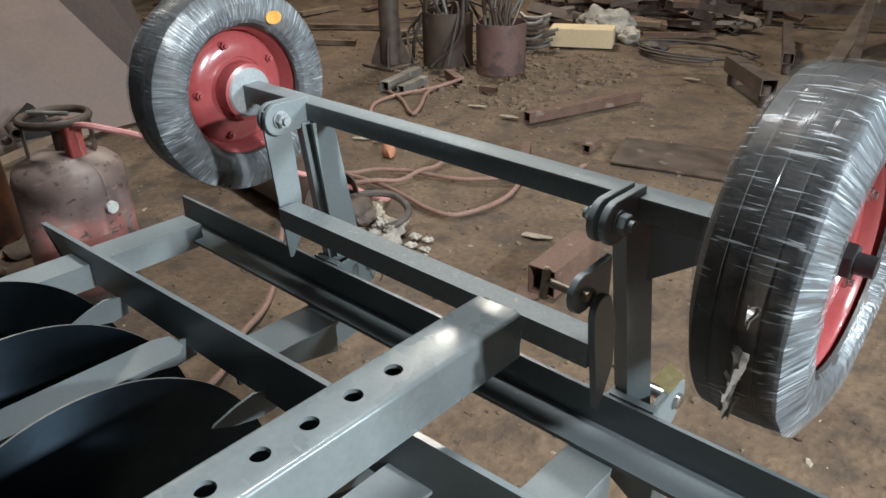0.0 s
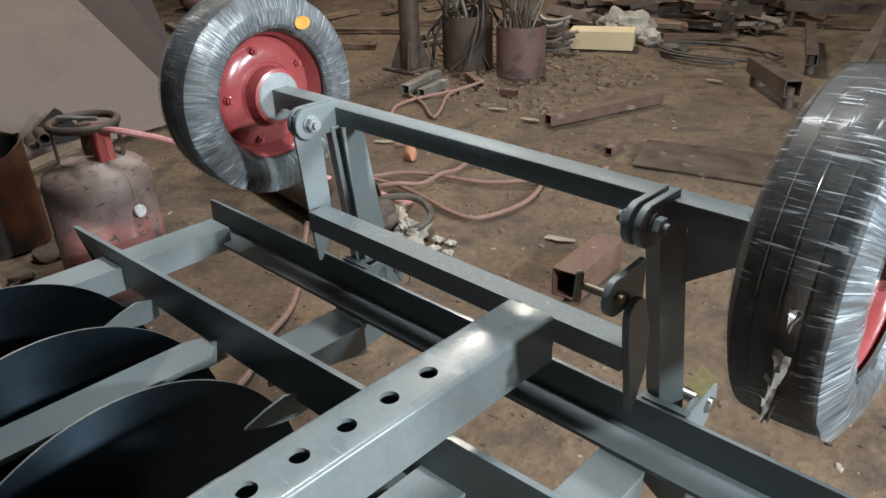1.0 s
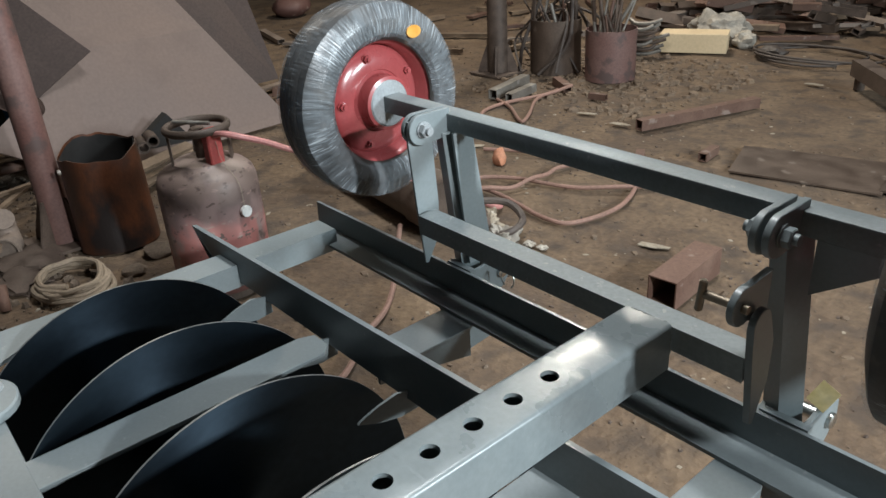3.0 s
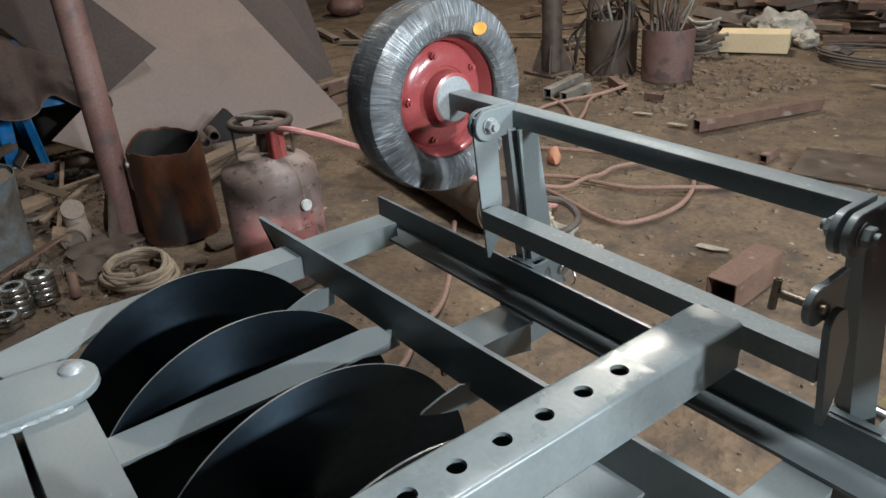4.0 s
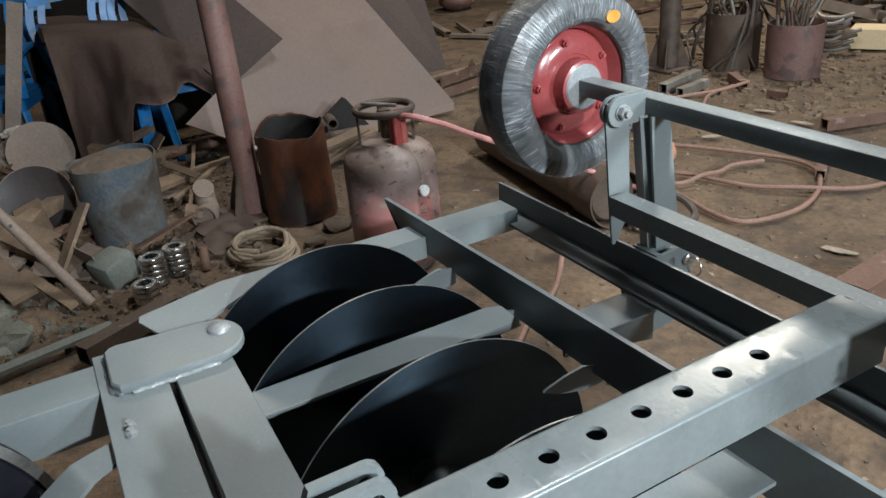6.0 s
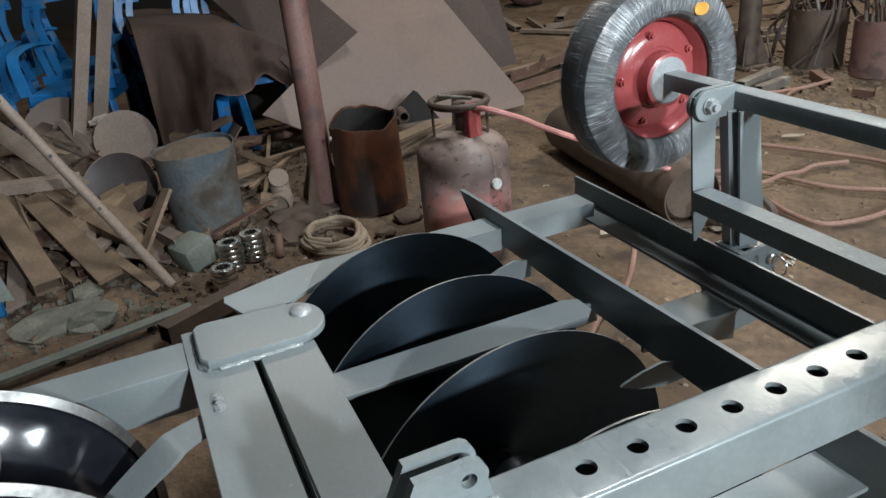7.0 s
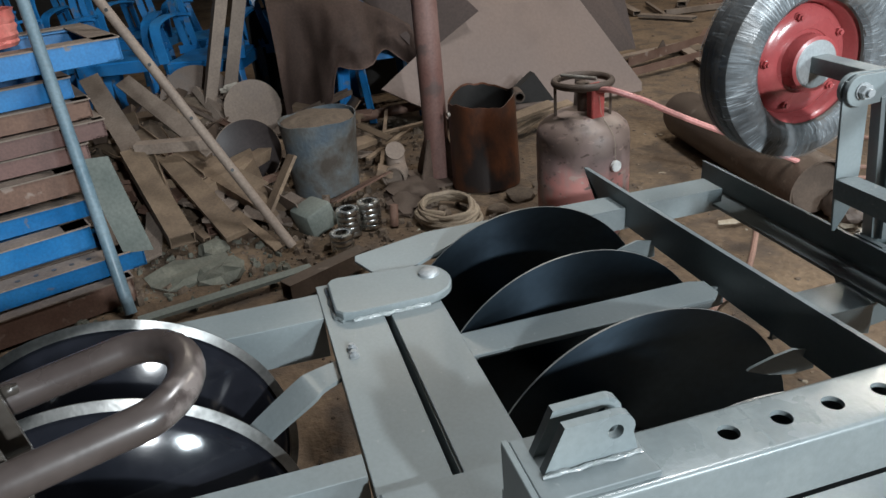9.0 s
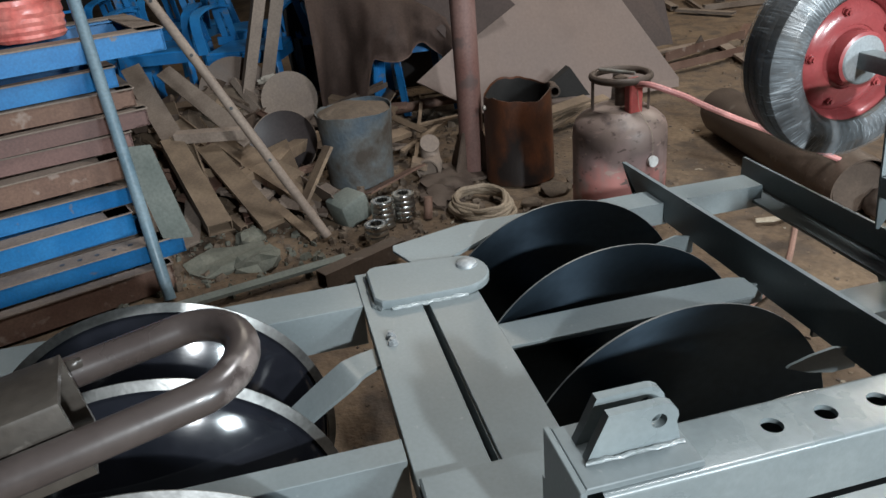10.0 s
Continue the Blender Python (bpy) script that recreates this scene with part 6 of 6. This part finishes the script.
offcut((-1.72, 3.02, 0.022), (-1.74, 3.16, 0.022), 0.04, 0.04, RUST, "short rusty square tube offcut", 0, "tube", "square_tube", "")
offcut((-1.82, 2.66, 0.022), (-1.97, 2.90, 0.022), 0.04, 0.04, RUST, "rusty square tube offcut across the hose", 0, "tube", "square_tube", "")
offcut((-3.34, 2.55, 0.02), (-3.50, 2.62, 0.02), 0.03, 0.03, DUSTIRON, "short dark square tube offcut", 0, "tube", "square_tube", "")
solo("steel_plate", prism(B(), [(-1.56, 2.97), (-0.98, 3.10), (-1.05, 3.50), (-1.68, 3.32)], "z", 0.004, 0.012), TANKIRON, "flat dark steel plate lying on the dirt", "steel plate")
solo("steel_plate", prism(B(), [(-1.0, 3.13), (-0.55, 3.22), (-0.60, 3.55), (-1.06, 3.47)], "z", 0.008, 0.016), TANKIRON, "flat dark steel plate lying on the dirt", "steel plate")
round_plate("steel_washer", (-2.93, 2.66, 0.006), (0, 0.02, 1), 0.10, 0.006, CONCRETE, "flat round dusty blank on the dirt")
round_plate("steel_washer", (-1.145, 1.79, 0.004), (0, 0.02, 1), 0.04, 0.006, RUST, "flat rusty ring beside the square tube")
solo("timber_block", box(B(), (-3.09, 5.11, 0.070), (0.48, 0.22, 0.138), Matrix.Rotation(radians(26), 4, "Z"), 0.004), TIMBER, "pale sawn timber block on the dirt", "timber")
lump("cloth_wad", (-3.10, 5.45, 0.11), (0.22, 0.12, 0.12), WHITERAG, "dirty white cloth bundle behind the timber", "cloth", 12.0, 4, 0.5, 20)
lump("cloth_wad", (-2.86, 5.42, 0.05), (0.08, 0.09, 0.07), WHITERAG, "dirty white cloth bundle behind the timber", "cloth", 14.0, 3, 0.5)

# wire and rod clutter in and round the drums
g = random.Random(11)
for k in range(34):
    c = Vector((-3.5 + g.uniform(-0.13, 0.13), 4.03 + g.uniform(-0.13, 0.13), 0.30)) if k < 14 else Vector((-3.06 + g.uniform(-0.11, 0.11), 4.07 + g.uniform(-0.11, 0.11), 0.26))
    d = Vector((g.uniform(-0.5, 0.5), g.uniform(-0.4, 0.6), 1)) * g.uniform(0.15, 0.32)
    offcut(c, c + d, g.uniform(0.008, 0.03), 0, g.choice((DUSTIRON, SCALE, RUST)), "scrap iron rod standing in the drum", 0, "round", "scrap_rod", "rods in the drums")
for k in range(9):
    c = Vector((-3.70 + g.uniform(-0.1, 0.25), 3.85 + g.uniform(-0.05, 0.3), 0))
    pts = [c + Vector((0, 0, 0.01)), c + Vector((g.uniform(-0.2, 0.2), g.uniform(-0.1, 0.2), g.uniform(0.2, 0.5))), c + Vector((g.uniform(-0.1, 0.4), g.uniform(0, 0.3), g.uniform(0.3, 0.7))), c + Vector((g.uniform(0, 0.4), g.uniform(0, 0.3), g.uniform(0.0, 0.3)))]
    hose(pts, g.uniform(0.006, 0.013), g.choice((BLACKHOSE, BLACKHOSE, DUSTIRON)), "bent dark wire tangled by the drums", "wire")
for k in range(14):
    z = 0.02 + 0.024 * (k // 2) * 1.5
    c = Vector((-3.29 + g.uniform(-0.02, 0.02), 4.70 + 0.05 * (k % 2) + g.uniform(-0.03, 0.03), z))
    pts = [c + Vector((-0.12, 0.02, 0.02)), c + Vector((-0.05, 0.0, -0.002)), c + Vector((0.05, 0.03, 0.0)), c + Vector((0.11 + g.uniform(-0.03, 0.03), 0.08, 0.025))]
    hose(pts, 0.013, g.choice((DUSTIRON, DUSTIRON, SCALE)), "bent grey rod in a bundle behind the drums", "rod")

# welding cable heap
g = random.Random(21)
for k in range(3):
    c = Vector((-2.32, 5.30, 0))
    pts = [c + Vector((0.34 * math.cos(a) * (1 + 0.15 * k) + 0.08 * g.random(), 0.30 * math.sin(a) * (1 - 0.1 * k), 0.014 + 0.012 * k + 0.01 * g.random())) for a in [radians(t) for t in range(20 * k, 330 + 40 * k, 40)]]
    hose(pts, 0.008, BLACKHOSE, "dark welding cable looped on the floor", "cable")
lump("cable_clamp", (-2.52, 5.18, 0.04), (0.09, 0.06, 0.04), BLACKHOSE, "dark welding clamp on the floor", "clamp", 4.0, 3, 0.5)
offcut((-2.85, 5.62, 0.03), (-2.40, 5.95, 0.03), 0.05, 0.03, RUST, "rusty bar lying by the cloth", 0, "flat", "steel_bar")

# heap of short steel sections behind the timber
g = random.Random(41)
for k in range(85):
    u, v = g.random(), g.random()
    c = Vector((-4.0 + 1.55 * u + 0.25 * v, 5.62 + 1.5 * v + 0.25 * u, 0.03 + 0.26 * g.random() * min(1.0, 4 * u * (1 - u) + 0.2)))
    a = g.gauss(0.9, 0.6)
    d = Vector((math.cos(a), math.sin(a), g.uniform(-0.25, 0.25))) * g.uniform(0.10, 0.32)
    if (c - d).z < 0.02 or (c + d).z < 0.02:
        d.z = 0.0
    mat = g.choice((RUST, DUSTIRON, DUSTTOP, TANKIRON))
    offcut(c - d, c + d, g.uniform(0.05, 0.10), g.uniform(0.03, 0.06), mat, {RUST: "rusty steel section in a heap", DUSTIRON: "dark steel section in a heap", DUSTTOP: "dusty pale steel section in a heap", TANKIRON: "brown steel section in a heap"}[mat], g.gauss(0, 25), g.choice(("tube", "channel", "angle", "flat")), "steel_section", "heap of steel sections")

# far scrap: steel frames and bars at the back
g = random.Random(31)
for k in range(60):
    if k < 26:
        x, y = g.uniform(-3.9, -2.4), g.uniform(5.7, 7.6)
    elif k < 48:
        x, y = g.uniform(-7.5, -4.3), g.uniform(2.4, 5.6)
    else:
        x, y = g.uniform(-6.5, -4.2), g.uniform(4.2, 7.5)
    a = g.uniform(0, math.pi)
    n = g.uniform(0.2, 0.9)
    d = Vector((math.cos(a), math.sin(a), 0))
    z = 0.025 + (0.08 * g.random() if k < 26 else 0.0)
    c = Vector((x, y, z))
    mat = g.choice((RUST, SCRAPWOOD, DUSTTOP, SCRAPWOOD))
    offcut(c - d * n / 2, c + d * n / 2, g.uniform(0.03, 0.09), g.uniform(0.015, 0.045), mat, {RUST: "rusty bar offcut on the far floor", SCRAPWOOD: "brown offcut on the far floor", DUSTTOP: "pale strip offcut on the far floor"}[mat], 0, g.choice(("flat", "tube", "flat")), group="offcuts on the far floor")
offcut((-4.42, 2.30, 0.03), (-4.75, 3.10, 0.03), 0.06, 0.05, RUST, "rusty angle bar on the floor behind the board", 0, "angle", "steel_angle", "bars behind the board")
offcut((-4.20, 2.20, 0.02), (-4.38, 2.85, 0.02), 0.05, 0.04, RUST, "rusty angle bar on the floor behind the board", 0, "angle", "steel_angle", "bars behind the board")
corners_sheet("steel_gusset", [(-4.72, 2.66, 0.0), (-4.74, 2.80, 0.0), (-4.73, 2.74, 0.10)], 0.006, DUSTIRON, "small dark triangular plate standing on the floor", "plate")
lump("clay_bowl", (-7.8, 4.4, 0.10), (0.22, 0.22, 0.12), REDOX, "reddish round pot far back on the floor", "pot", 2.0, 3, 0.12)
# trestle of steel sections behind the second wheel
tr = thing("steel_trestle", (-1.6, 5.6, 0.0), "dark steel trestle with bars lying on it", "trestle")
for a, b, w in (((-2.35, 6.75, 0.16), (-1.1, 7.05, 0.16), 0.08), ((-1.75, 4.70, 0.12), (-1.35, 4.25, 0.12), 0.09), ((-1.95, 6.2, 0.10), (-1.55, 5.1, 0.10), 0.07), ((-1.2, 5.2, 0.02), (-1.5, 6.6, 0.30), 0.06)):
    m, n = along(a, b)
    part("bar", hollow(B(), m, w, w, n, 0.005), DUSTIRON, tr)
for p in ((-2.3, 6.76), (-1.2, 7.02), (-1.72, 4.67), (-1.38, 4.28), (-1.93, 6.15), (-1.57, 5.15)):
    part("leg", cyl(B(), Matrix.Translation((*p, 0)), 0.03, 0, 0.12, 12), DUSTIRON, tr)
leaning_bar("pale_strip", (-1.40, 5.55, 0.02), (-1.62, 7.9, 0.55), 0.10, 0.012, DUSTTOP, "long pale steel strip leaning on the trestle")


# ---- litter on the floor ----
def litter(name, n, area, sizes, mat, label, seed, flat=0.35, avoid=()):
    g = random.Random(seed)
    verts, faces = [], []
    for _ in range(n):
        x, y = g.uniform(*area[0]), g.uniform(*area[1])
        s = sizes[0] * (sizes[1] / sizes[0]) ** (g.random() ** 2.2)
        a = g.uniform(0, 6.28)
        el = g.uniform(0.5, 2.2)
        z = 0.012 * noise.noise(Vector((x, y, 0)) * 1.1) + 0.008 * noise.noise(Vector((x, y, 0)) * 4.3) - 0.008
        base = len(verts)
        k = 5
        for lv, sc in ((0, 1.0), (1, 0.7)):
            for q in range(k):
                t = 2 * math.pi * q / k + a
                r = s * sc * g.uniform(0.6, 1.1)
                px, py = r * math.cos(t) * el ** 0.5, r * math.sin(t) / el ** 0.5
                verts.append((x + px * math.cos(a) - py * math.sin(a), y + px * math.sin(a) + py * math.cos(a), z + (s * flat * 2 * g.uniform(0.6, 1.2) if lv else -s * 0.2)))
        faces.append([base + k + q for q in range(k)])
        for q in range(k):
            faces.append([base + q, base + (q + 1) % k, base + k + (q + 1) % k, base + k + q])
    me = bpy.data.meshes.new(name)
    me.from_pydata(verts, [], faces)
    me.materials.append(mat)
    return tagged(new(name, me), label, "litter", kind="stuff")


litter("dirt_crumbs", 4200, ((-4.8, 0.6), (-1.2, 4.2)), (0.002, 0.010), RUBBLE, "loose brown dirt crumbs and grit on the floor", 1)
litter("dirt_crumbs", 1600, ((-7.5, 0.5), (2.5, 7.5)), (0.004, 0.016), RUBBLE, "loose brown dirt crumbs on the far floor", 2)
litter("pile_rubble", 2600, ((-4.6, -2.45), (-0.95, 0.7)), (0.004, 0.028), RUBBLE, "broken rubble under the scrap pile", 3, 0.5)
litter("plaster_bits", 320, ((-3.0, -2.3), (-0.85, -0.1)), (0.004, 0.024), PLASTER, "pale plaster bits among the scrap", 9, 0.45)
litter("leaf_litter", 900, ((-3.9, -2.3), (3.3, 4.9)), (0.010, 0.045), SCRAPWOOD, "brown curled leaves and bark round the drums", 6, 0.25)
litter("leaf_litter", 420, ((-3.2, -0.4), (1.0, 3.4)), (0.006, 0.024), SCRAPWOOD, "brown leaf scraps scattered on the floor", 7, 0.15)
litter("dark_crumbs", 2500, ((-4.6, 0.0), (-1.0, 3.6)), (0.002, 0.010), DUSTIRON, "dark metal swarf and crumbs on the floor", 4, 0.3)
litter("pale_flakes", 700, ((-4.4, 0.3), (0.0, 5.4)), (0.003, 0.018), PALECHIP, "pale paper and paint flakes on the floor", 5, 0.08)
for k, (x, y, a) in enumerate(((-1.36, 2.14, 20), (-2.5, 2.78, 60), (-2.35, 3.25, 10), (-2.1, 1.45, 80), (-2.7, 2.5, 35), (-1.95, 4.6, 0), (-2.62, 3.3, 15))):
    m = pose(x, y, 0.008, 0, 0, a)
    solo("paper_scrap", rough_up(prism(B(), [(-0.06, -0.015), (0.0, -0.02), (0.05, -0.006), (0.055, 0.012), (0.0, 0.02), (-0.05, 0.012)], "z", 0, 0.003, m=m), 0.006, 12, k), PALECHIP, "pale curled paper scrap on the dirt", "paper scrap")
